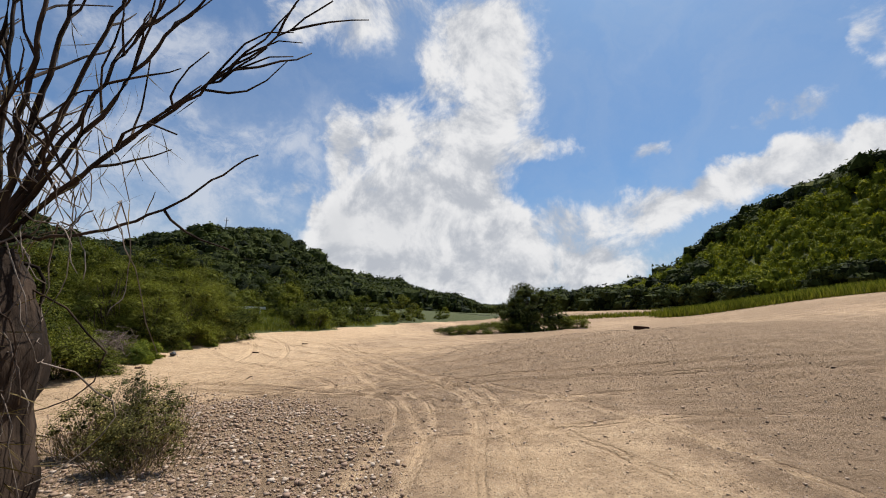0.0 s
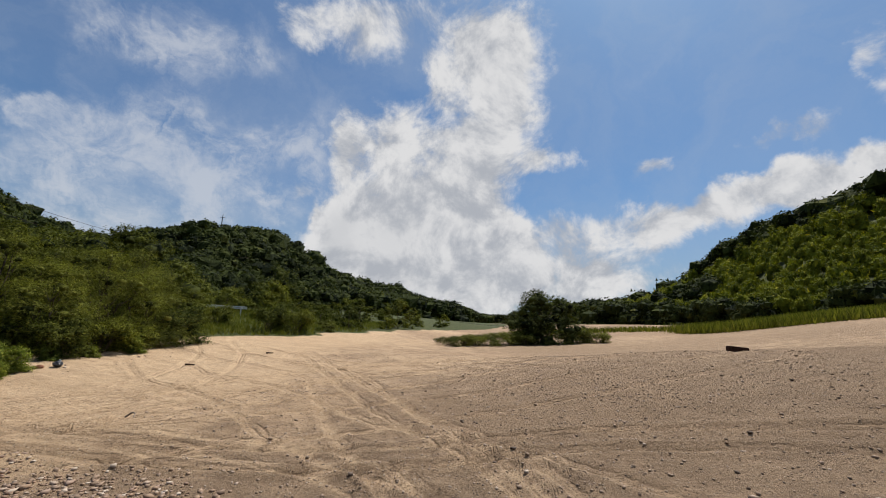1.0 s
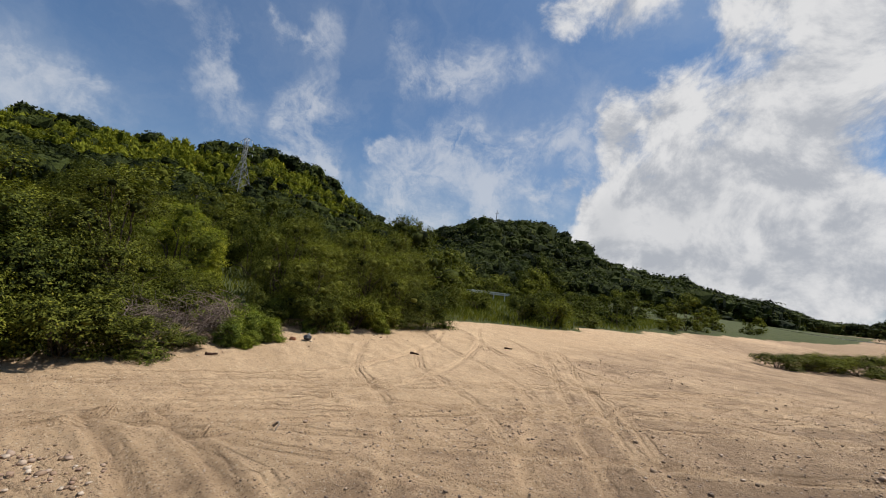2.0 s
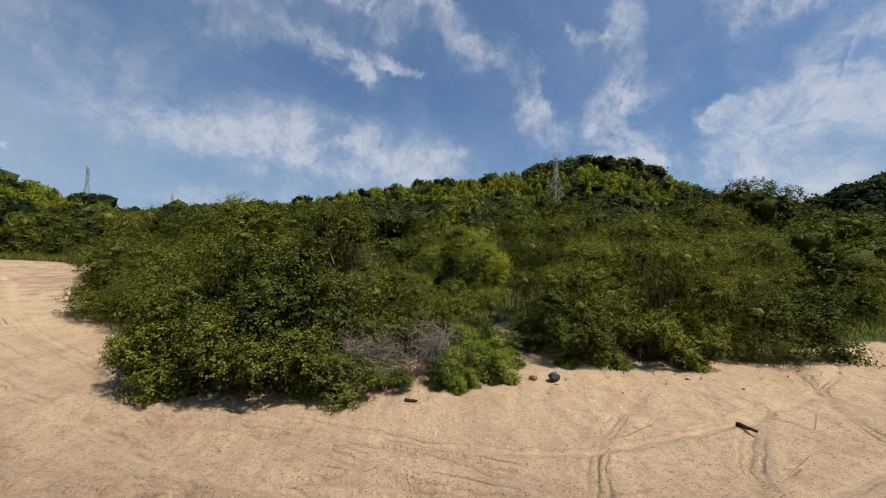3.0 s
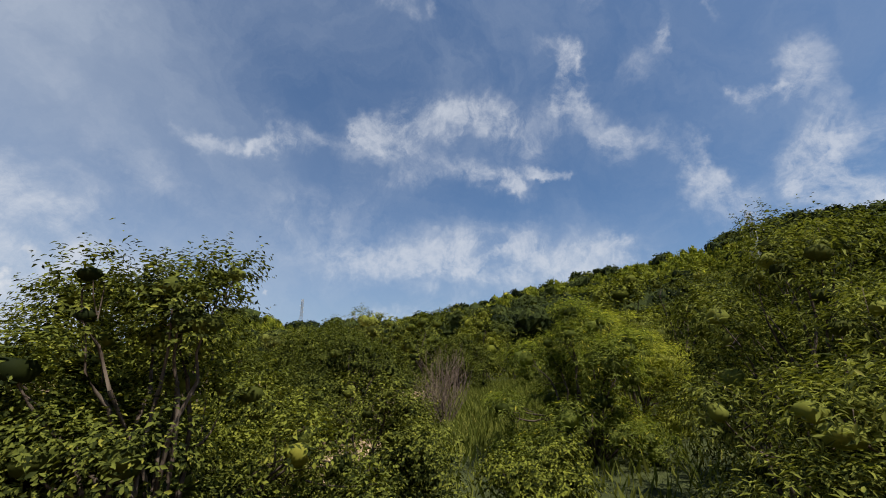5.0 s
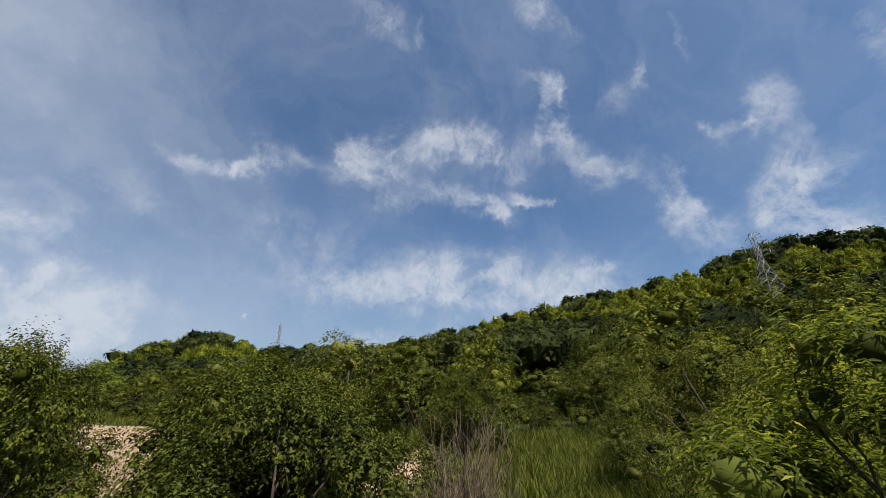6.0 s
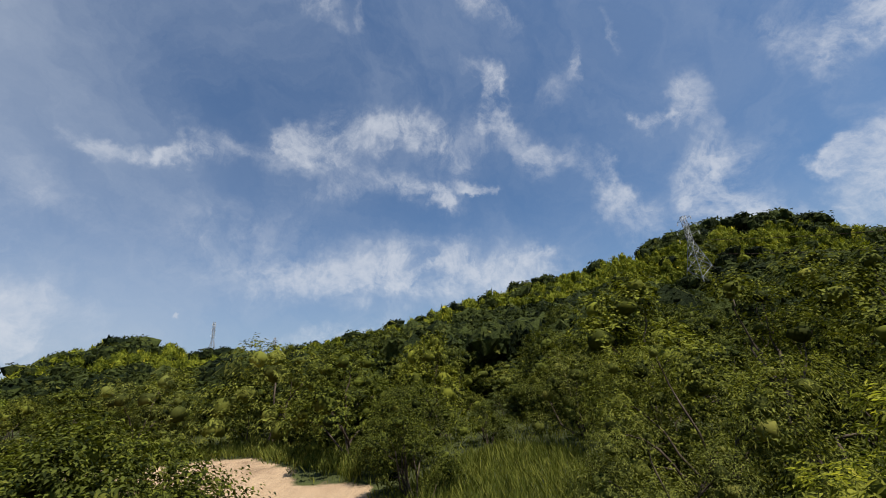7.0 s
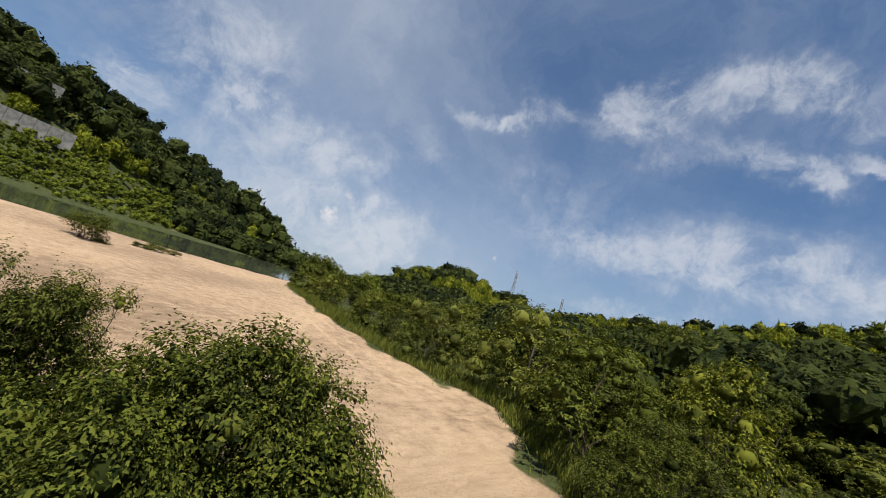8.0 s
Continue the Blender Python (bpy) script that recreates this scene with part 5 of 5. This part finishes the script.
# ---- the dead tree by the start, hung with flood litter ----
def dead_tree():
    g = np.random.default_rng(91)
    root = new("dead_tree")
    bx, by = -0.78, 0.60
    z0 = at(bx, by)
    root.matrix_basis = pose(bx, by, z0)
    fork = np.array([0.03, 0.04, 2.30 - z0])
    bole = [np.array([-0.06, -0.02, -0.1]), np.array([-0.05, 0.0, 0.8]), np.array([-0.04, 0.02, 1.5]), np.array([-0.02, 0.04, 2.0]), fork]
    line = spline(bole, 90)
    v, q = tube(line, np.interp(np.linspace(0, 1, len(line)), [0, 0.62, 0.82, 0.92, 1], [0.19, 0.145, 0.118, 0.075, 0.03]), 40)
    mid = np.repeat(line, 40, axis=0)
    knob = np.array([noise.noise(Vector(c) * 9) + 0.6 * noise.noise(Vector(c) * 23) + 1.3 * noise.noise(Vector((c[0] * 46, c[1] * 46, c[2] * 6))) for c in v])
    v = mid + (v - mid) * (1 + 0.12 * knob)[:, None]
    part("trunk", raw_mesh("trunk", v, q, BARK_DEAD, False), root)
    tips = [(-0.36, 0.71, 2.72, 0.010), (-0.39, 0.77, 2.52, 0.008), (-0.43, 0.67, 2.86, 0.012), (-0.52, 0.69, 2.90, 0.011), (-0.60, 0.70, 2.98, 0.013), (-0.68, 0.66, 3.05, 0.014),
            (-0.72, 0.62, 3.0, 0.014), (-0.80, 0.56, 2.95, 0.012), (-0.86, 0.66, 3.0, 0.012), (-0.24, 0.72, 2.84, 0.006), (-0.95, 0.75, 2.8, 0.010)]
    for x, y, z, r in tips:
        e = np.array([x - bx, y - by, z - z0])
        bend = fork + (e - fork) * 0.5 + np.array([0.0, 0.0, -0.05 if z < 2.6 else 0.02])
        line = spline([fork, bend, e], 18) + np.vstack([np.zeros((1, 3)), g.normal(size=(len(spline([fork, bend, e], 18)) - 1, 3)) * 0.0025])
        limb_ob = part("branch", raw_mesh("branch", *tube(line, np.linspace(r * 0.45, 0.0015, len(line)), 6), BARK_DEAD, False), root)
        for _ in range(8 if z > 2.6 else 1):
            k = int(g.integers(4, len(line) - 2))
            d = unit(line[k] - fork + g.normal(size=3) * 0.12) * g.uniform(0.08, 0.22)
            part("twig", raw_mesh("twig", *limb(g, line[k], line[k] + d, 0.003, 0.0012, 5, 0.08, 4), BARK_DEAD, False), limb_ob)
    # fine roots and straw caught by floods: on the bole, and hanging from the branches
    n = 3600
    a, zz = g.uniform(0, 6.28, n), g.uniform(1.3, 2.30, n) - z0
    wide = np.interp(zz, [0, 1.4, 1.9, 2.1, 2.3], [0.19, 0.145, 0.12, 0.085, 0.045]) * g.uniform(0.95, 1.15, n)
    p = np.stack([np.cos(a) * wide - 0.025, np.sin(a) * wide, zz], 1)
    grow = unit(np.stack([np.cos(a) * 0.6, np.sin(a) * 0.6, -g.uniform(0.3, 1.4, n)], 1) + g.normal(size=(n, 3)) * 0.4)
    s1 = leaf_quads(p, unit(np.cross(grow, g.normal(size=(n, 3)))), grow, g.uniform(0.03, 0.12, n), np.full(n, 0.0022))
    m = 170
    src = [fork + (np.array([x - bx, y - by, z - z0]) - fork) * g.uniform(0.15, 0.6) for x, y, z, r in tips for _ in range(16)][:m]
    gd = unit(g.normal(size=(len(src), 3)) * 0.5 - np.array([0, 0, 0.9]))
    s2 = leaf_quads(np.array(src), unit(np.cross(gd, g.normal(size=(len(src), 3)))), gd, g.uniform(0.03, 0.12, len(src)), np.full(len(src), 0.002))
    part("flood_litter", raw_mesh("flood_litter", *merged([s1, s2]), DRY), root, "pale dry straw caught on the bark")
    for k in range(150):
        a = g.uniform(-0.9, 2.6)
        zt = g.uniform(1.6, 2.32) - z0
        wide = float(np.interp(zt, [0, 1.4, 1.9, 2.1, 2.3], [0.195, 0.15, 0.123, 0.09, 0.05]))
        s0 = np.array([math.cos(a) * wide - 0.025, math.sin(a) * wide, zt])
        end = s0 + np.array([math.cos(a) * g.uniform(0.0, 0.09), math.sin(a) * g.uniform(0.0, 0.08), -g.uniform(0.05, 0.28)])
        fine = g.random() < 0.7
        part("root_tangle", raw_mesh("root_tangle", *limb(g, s0, end, 0.0018 if fine else 0.005, 0.001, 10, 0.24, 5), DRIFT if g.random() < 0.55 else BARK_DEAD, False), root)
    for k in range(46):
        x, y, z, r = tips[k % 6]
        e = np.array([x - bx, y - by, z - z0])
        s0 = fork + (e - fork) * g.uniform(0.02, 0.45) if k % 3 else np.array([g.uniform(0.04, 0.10), g.uniform(-0.03, 0.06), fork[2] - g.uniform(0.05, 0.3)])
        end = s0 + np.array([g.uniform(-0.03, 0.09), g.uniform(-0.04, 0.04), -g.uniform(0.08, 0.34)])
        part("hanging_root", raw_mesh("hanging_root", *limb(g, s0, end, 0.0014, 0.0008, 10, 0.16, 4), DRIFT, False), root)
    return tagged(root, "dead dark tree with bare branches hung with dry flood litter", "tree")


dead_tree()
for k, (x, y, h) in enumerate(((-4.6, 6.6, 0.9), (-4.1, 5.8, 0.7), (-5.3, 6.3, 0.8), (-5.6, 7.3, 0.9))):
    g = np.random.default_rng(100 + k)
    root = new("dry_weed_clump")
    root.matrix_basis = pose(x, y, at(x, y) - 0.02)
    n = 420
    p = np.column_stack([g.normal(size=(n, 2)) * 0.26, np.zeros(n)])
    grow = unit(np.column_stack([p[:, :2] * 0.8 + g.normal(size=(n, 2)) * 0.32, np.ones(n)]))
    part("dry_tuft", raw_mesh("dry_tuft", *leaf_quads(p, unit(np.cross(grow, g.normal(size=(n, 3)))), grow, h * g.uniform(0.2, 0.75, n), np.full(n, 0.008)), DRY), root)["kind"] = "stuff"
    stalks = []
    for _ in range(26):
        b0 = np.append(g.normal(size=2) * 0.2, 0.0)
        stalks.append(limb(g, b0, b0 + np.append(g.normal(size=2) * 0.3, h * g.uniform(0.7, 1.2)), 0.006, 0.002, 6, 0.1, 4))
    part("stalks", raw_mesh("stalks", *merged(stalks), BRUSH_DARK, False), root)["kind"] = "stuff"
    (v, q), c = crown(g, 0.46, h * 1.05, 20, 2600, 0.05, 0.022, 0.25, 0.5)
    part("foliage", raw_mesh("foliage", v, q, LEAF_WEED), root)
    tagged(root, "clump of half-dry weeds on the stony bank", "weeds", "dry weed clumps")


# ---- stones ----
def cube_ball(cuts):
    """A ball of four-cornered faces."""
    bm = bmesh.new()
    bmesh.ops.create_cube(bm, size=2)
    if cuts:
        bmesh.ops.subdivide_edges(bm, edges=bm.edges[:], cuts=cuts, use_grid_fill=True)
    v = np.array([x.co[:] for x in bm.verts])
    q = np.array([[x.index for x in f.verts] for f in bm.faces])
    bm.free()
    return unit(v), q


def stones(name, pts, sizes, cuts, mat, label, seed, bury=0.35):
    g = np.random.default_rng(seed)
    bv, bq = cube_ball(cuts)
    n, m = len(pts), len(bv)
    rz, _, _, _ = relief(pts[:, 0], pts[:, 1])
    z = land(pts[:, 0], pts[:, 1]) + rz
    v = bv[None] * (1 + (0.16 if cuts else 0.22) * g.normal(size=(n, m, 1)))
    v = v * (sizes[:, None] * g.uniform(0.65, 1.25, (n, 3)) * np.array([1, 1, 0.62]))[:, None, :] * 0.5
    a = g.uniform(0, 6.28, n)[:, None]
    v = np.stack([v[..., 0] * np.cos(a) - v[..., 1] * np.sin(a), v[..., 0] * np.sin(a) + v[..., 1] * np.cos(a), v[..., 2]], -1)
    v = v + np.column_stack([pts, z + sizes * (0.31 - bury * 0.5)])[:, None, :]
    q = (bq[None] + (np.arange(n) * m)[:, None, None]).reshape(-1, 4)
    return tagged(new(name, raw_mesh(name, v.reshape(-1, 3), q, mat, cuts < 1)), label, "stones", kind="stuff")


g = np.random.default_rng(111)
p = np.column_stack([g.uniform(-8.5, 0.6, 26000), g.uniform(2.0, 12.5, 26000)])
inside = 1.15 - ((p[:, 0] + 3.7) / 3.3) ** 2 - ((p[:, 1] - 6.7 - 0.55 * (-3.7 - p[:, 0])) / 3.3) ** 2 + 0.25 * waves(p[:, 0] * 1.5, p[:, 1] * 1.5, 7)
keep = inside > g.uniform(0.0, 0.5, len(p))
p = p[keep]
stones("gravel", p, np.clip(g.lognormal(-3.16, 0.46, len(p)), 0.018, 0.11), 0, STONE, "bank of loose grey and brown river cobbles", 112)
p = np.vstack([np.column_stack([g.uniform(-8, 9, 74000), g.uniform(2, 24, 74000)]), np.column_stack([g.uniform(-12, -3, 16000), g.uniform(4, 24, 16000)])])
cz = coarse_of(p[:, 0], p[:, 1]) + 0.30 * waves(p[:, 0] * 0.9, p[:, 1] * 0.9, 9)
dist = np.hypot(p[:, 0] + 2, p[:, 1] - 11)
keep = (cz > g.uniform(0.25, 1.1, len(p))) & (g.random(len(p)) < np.clip(1.25 - dist / 14, 0.15, 1))
p = p[keep]
stones("pebbles", p, np.clip(g.lognormal(-3.75, 0.45, len(p)), 0.010, 0.09), 0, PEBBLE, "small pebbles strewn over the coarse sand", 113)
p = np.column_stack([g.uniform(-13.5, -9.6, 260), g.uniform(12.6, 22, 260)])
stones("edge_stones", p, np.clip(g.lognormal(-3.4, 0.4, len(p)), 0.015, 0.09), 1, STONE, "pale stones at the foot of the thicket", 114)


# ---- small things lying on the sand ----
def rounded_box(sx, sy, sz, bevel, seed=0, rough=0.0):
    bm = bmesh.new()
    bmesh.ops.create_cube(bm, size=1)
    bmesh.ops.scale(bm, vec=(sx, sy, sz), verts=bm.verts[:])
    bmesh.ops.bevel(bm, geom=bm.edges[:], offset=bevel, segments=2, affect="EDGES")
    if rough:
        for v in bm.verts:
            v.co += Vector(noise.noise_vector(v.co * 6 + Vector((seed, 0, 0)))) * rough
    return bm


def from_bm(name, bm, mat):
    me = bpy.data.meshes.new(name)
    bm.to_mesh(me)
    bm.free()
    me.materials.append(mat)
    return me


DARK_WOOD = bark_material("dark_brown_wood", (0.030, 0.014, 0.010), (0.075, 0.040, 0.028), 12)
timber = new("timber_block")
timber.matrix_basis = pose(8.25, 16.4, at(8.25, 16.4) + 0.06, 0, 3, 8)
part("block", from_bm("block", rounded_box(0.62, 0.16, 0.15, 0.012, 3, 0.008), DARK_WOOD), timber)
tagged(timber, "dark brown squared timber block lying on sand", "timber")
g = np.random.default_rng(121)
for x, y, turn, l in ((-8.05, 17.5, 15, 0.26), (-9.6, 12.9, 70, 0.22), (-7.3, 21.5, 30, 0.25)):
    d = new("driftwood")
    d.matrix_basis = pose(x, y, at(x, y) + 0.03, 0, 4, turn)
    part("stick", raw_mesh("stick", *limb(g, (-l / 2, 0, 0.0), (l / 2, 0, 0.02), 0.035, 0.018, 8, 0.08, 7), DARK_WOOD, False), d)
    tagged(d, "short dark driftwood stick on the sand", "driftwood", "driftwood sticks")
d = new("driftwood")
d.matrix_basis = pose(-5.7, 12.15, at(-5.7, 12.15) + 0.02, 0, 0, -25)
part("stick", raw_mesh("stick", *limb(g, (-0.12, 0, 0), (0.12, 0, 0.02), 0.018, 0.008, 8, 0.12, 7), DRIFT, False), d)
tagged(d, "pale bleached driftwood stick on the sand", "driftwood")
PLASTIC = plain_material("dull_black_plastic", (0.012, 0.013, 0.016), (0.035, 0.037, 0.042), 9, 0.45)
CLAY = plain_material("brown_fired_clay", (0.20, 0.085, 0.045), (0.30, 0.14, 0.08), 14, 0.85)
bag = new("rubbish_bag")
bag.matrix_basis = pose(-10.42, 15.68, at(-10.42, 15.68) + 0.07, 0, 0, 20)
bm = bmesh.new()
bmesh.ops.create_icosphere(bm, subdivisions=3, radius=0.11)
for v in bm.verts:
    v.co *= 1 + 0.22 * noise.noise(v.co * 14)
    v.co.z = max(v.co.z * 0.75, -0.06)
part("sack", from_bm("sack", bm, PLASTIC), bag)
bm = rounded_box(0.05, 0.04, 0.06, 0.012, 5, 0.01)
knot = part("knot", from_bm("knot", bm, plain_material("pale_grey_plastic", (0.4, 0.42, 0.45), (0.55, 0.56, 0.58), 9, 0.5)), bag, "pale grey tied top")
knot.location = (0.0, 0.04, 0.085)
tagged(bag, "small dull black plastic bag on sand", "rubbish bag")
brick = new("brick_piece")
brick.matrix_basis = pose(-10.5, 15.28, at(-10.5, 15.28) + 0.04, 6, 4, 35)
part("lump", from_bm("lump", rounded_box(0.15, 0.11, 0.09, 0.02, 8, 0.02), CLAY), brick)
tagged(brick, "broken brown brick piece on sand", "brick")


# ---- guard rails, a stone terrace, retaining walls ----
def guard_rail(a, b, posts, label, lift=0.0):
    (ax, ay), (bx_, by_) = a, b
    root = new("guard_rail")
    z0 = at((ax + bx_) / 2, (ay + by_) / 2) + lift
    root.matrix_basis = pose((ax + bx_) / 2, (ay + by_) / 2, z0, 0, 0, math.degrees(math.atan2(by_ - ay, bx_ - ax)))
    l = math.hypot(bx_ - ax, by_ - ay)
    for zc in (0.62, 0.78):
        part("beam", from_bm("beam", rounded_box(l, 0.05, 0.13, 0.02), WHITE_RAIL), root).location = (0, 0.07, zc)
    for k in range(posts):
        p_ = part("post", from_bm("post", rounded_box(0.11, 0.11, 1.6, 0.02), WHITE_RAIL), root)
        p_.location = (-l / 2 + l * (k + 0.5) / posts, 0, 0.05)
    return tagged(root, label, "guard rail")


guard_rail((-25.2, 44.9), (-21.2, 47.6), 4, "white guard rail along the foot of the wooded hill", 0.12)
guard_rail((-46.5, 28.2), (-45.4, 30.2), 2, "short white guard rail among bushes", 0.6)
guard_rail((-66.6, -21.4), (-65.0, -24.6), 3, "pale guard rail beyond the thicket", 0.6)


def terrace(x, y, turn):
    """A dry stone wall of squared blocks with upright stones on top."""
    root = new("stone_terrace")
    root.matrix_basis = pose(x, y, at(x, y) + 1.0, 0, 0, turn)
    g = np.random.default_rng(131)
    for r in range(5):
        xx = -3.6 + g.uniform(0, 0.3)
        while xx < 3.6:
            wd = g.uniform(0.5, 0.95)
            ob = part("stone_block", from_bm("stone_block", rounded_box(wd - 0.04, 0.6, 0.44, 0.04, xx, 0.03), CONCRETE), root)
            ob.location = (xx + wd / 2, g.normal() * 0.03, r * 0.46)
            xx += wd
    for k in range(6):
        ob = part("upright_stone", from_bm("upright_stone", rounded_box(0.4, 0.35, g.uniform(0.7, 1.2), 0.04), CONCRETE), root)
        ob.location = (-2.8 + k * 1.1 + g.normal() * 0.15, 0, 2.55)
    return tagged(root, "grey stone terrace wall with upright stones on the slope", "stone wall")


terrace(-69.0, 71.2, 44)


def retaining_wall(x, y, turn, panels, wide, tall):
    root = new("retaining_wall")
    root.matrix_basis = pose(x, y, at(x, y), 0, 0, turn)
    for k in range(panels):
        ob = part("wall_panel", from_bm("wall_panel", rounded_box(wide - 0.08, 0.7, tall, 0.06), CONCRETE), root)
        ob.location = ((k - panels / 2 + 0.5) * wide, 0.04 * (k % 2), tall * 0.25)
    return tagged(root, "grey concrete retaining wall across the green slope", "wall")


retaining_wall(20, -182, 8, 10, 3.6, 6.5)
retaining_wall(30, -203, 10, 9, 3.6, 7.0)


# ---- pylons and their cables ----
def pylon(x, y, top, half, label):
    base = at(x, y) - 0.5
    h = top - base
    root = new("power_pylon")
    root.matrix_basis = pose(x, y, base, 0, 0, 20)

    def width(z):
        return half * (1 - 0.86 * min(z / (h * 0.66), 1)) if z < h * 0.66 else half * 0.14

    bar = max(0.045, half * 0.026)
    levels = [h * k for k in (0, 0.17, 0.32, 0.45, 0.56, 0.66, 0.75, 0.84, 0.92, 1.0)]
    for sx, sy in ((1, 1), (1, -1), (-1, 1), (-1, -1)):
        line = np.array([(sx * width(z), sy * width(z), z) for z in levels])
        part("leg", raw_mesh("leg", *tube(line, np.full(len(line), bar), 4), STEEL), root)
    for lo, hi in zip(levels[:-1], levels[1:]):
        a, b = width(lo), width(hi)
        pieces = []
        for (x0, y0), (x1, y1) in (((1, 1), (1, -1)), ((1, -1), (-1, -1)), ((-1, -1), (-1, 1)), ((-1, 1), (1, 1))):
            pieces.append(tube(np.array([(x0 * a, y0 * a, lo), (x1 * b, y1 * b, hi)]), [bar * 0.55] * 2, 4))
            pieces.append(tube(np.array([(x1 * a, y1 * a, lo), (x0 * b, y0 * b, hi)]), [bar * 0.55] * 2, 4))
            pieces.append(tube(np.array([(x0 * b, y0 * b, hi), (x1 * b, y1 * b, hi)]), [bar * 0.5] * 2, 4))
        part("lattice_brace", raw_mesh("lattice_brace", *merged(pieces), STEEL), root)
    for k in (0.74, 0.85, 0.96):
        arm = half * (1.0 if k < 0.9 else 0.7)
        pieces = [tube(np.array([(s * half * 0.14, 0, h * k), (s * arm, 0, h * k)]), [bar * 0.8, bar * 0.5], 4) for s in (1, -1)]
        pieces += [tube(np.array([(s * half * 0.14, 0, h * k + half * 0.28), (s * arm, 0, h * k)]), [bar * 0.6, bar * 0.4], 4) for s in (1, -1)]
        ob = part("cross_arm", raw_mesh("cross_arm", *merged(pieces), STEEL), root)
        for s in (1, -1):
            part("insulator", raw_mesh("insulator", *tube(np.array([(s * arm, 0, h * k), (s * arm, 0, h * k - half * 0.22), (s * arm, 0, h * k - half * 0.3)]), [bar * 0.9, bar * 1.1, bar * 0.4], 6), WHITE_RAIL), ob)
    return tagged(root, label, "pylon")


pylon(*PYLON, 30.4, 2.3, "steel lattice power pylon on the bamboo slope")
pylon(-192.5, -132.9, 48.2, 3.0, "distant steel lattice power pylon on the hilltop")
pylon(-143.7, -68.1, 27.7, 2.2, "distant steel lattice power pylon behind trees")
for k, dz in enumerate((0.0, 3.3, 6.6)):
    a, b = np.array([PYLON[0], PYLON[1], 20.5 + dz * 0.8]), np.array([-64, 132, 13 + dz])
    t = np.linspace(0, 1, 24)[:, None]
    line = a + (b - a) * t - np.array([0, 0, 1]) * (16 * t * (1 - t))
    c = new("power_cable")
    c.matrix_basis = pose(*a)
    part("wire", raw_mesh("wire", *tube(line - a, np.full(24, 0.035), 4), BARK_DEAD, False), c)
    tagged(c, "dark power cable sagging across the hillside", "cable", "power cables")
mast = new("antenna_mast")
mx, my = -1.42 - math.sin(radians(31.05)) * 164, 10.36 + math.cos(radians(31.05)) * 164
mast.matrix_basis = pose(mx, my, at(mx, my))
part("pole", raw_mesh("pole", *tube(np.array([(0, 0, 0), (0, 0, 7), (0, 0, 12.5)]), [0.25, 0.2, 0.12], 6), STEEL, False), mast)
part("cross_bar", raw_mesh("cross_bar", *tube(np.array([(-0.9, 0, 11.3), (0.9, 0, 11.3)]), [0.12, 0.12], 4), STEEL), mast)
tagged(mast, "small steel mast on the wooded hilltop", "mast")
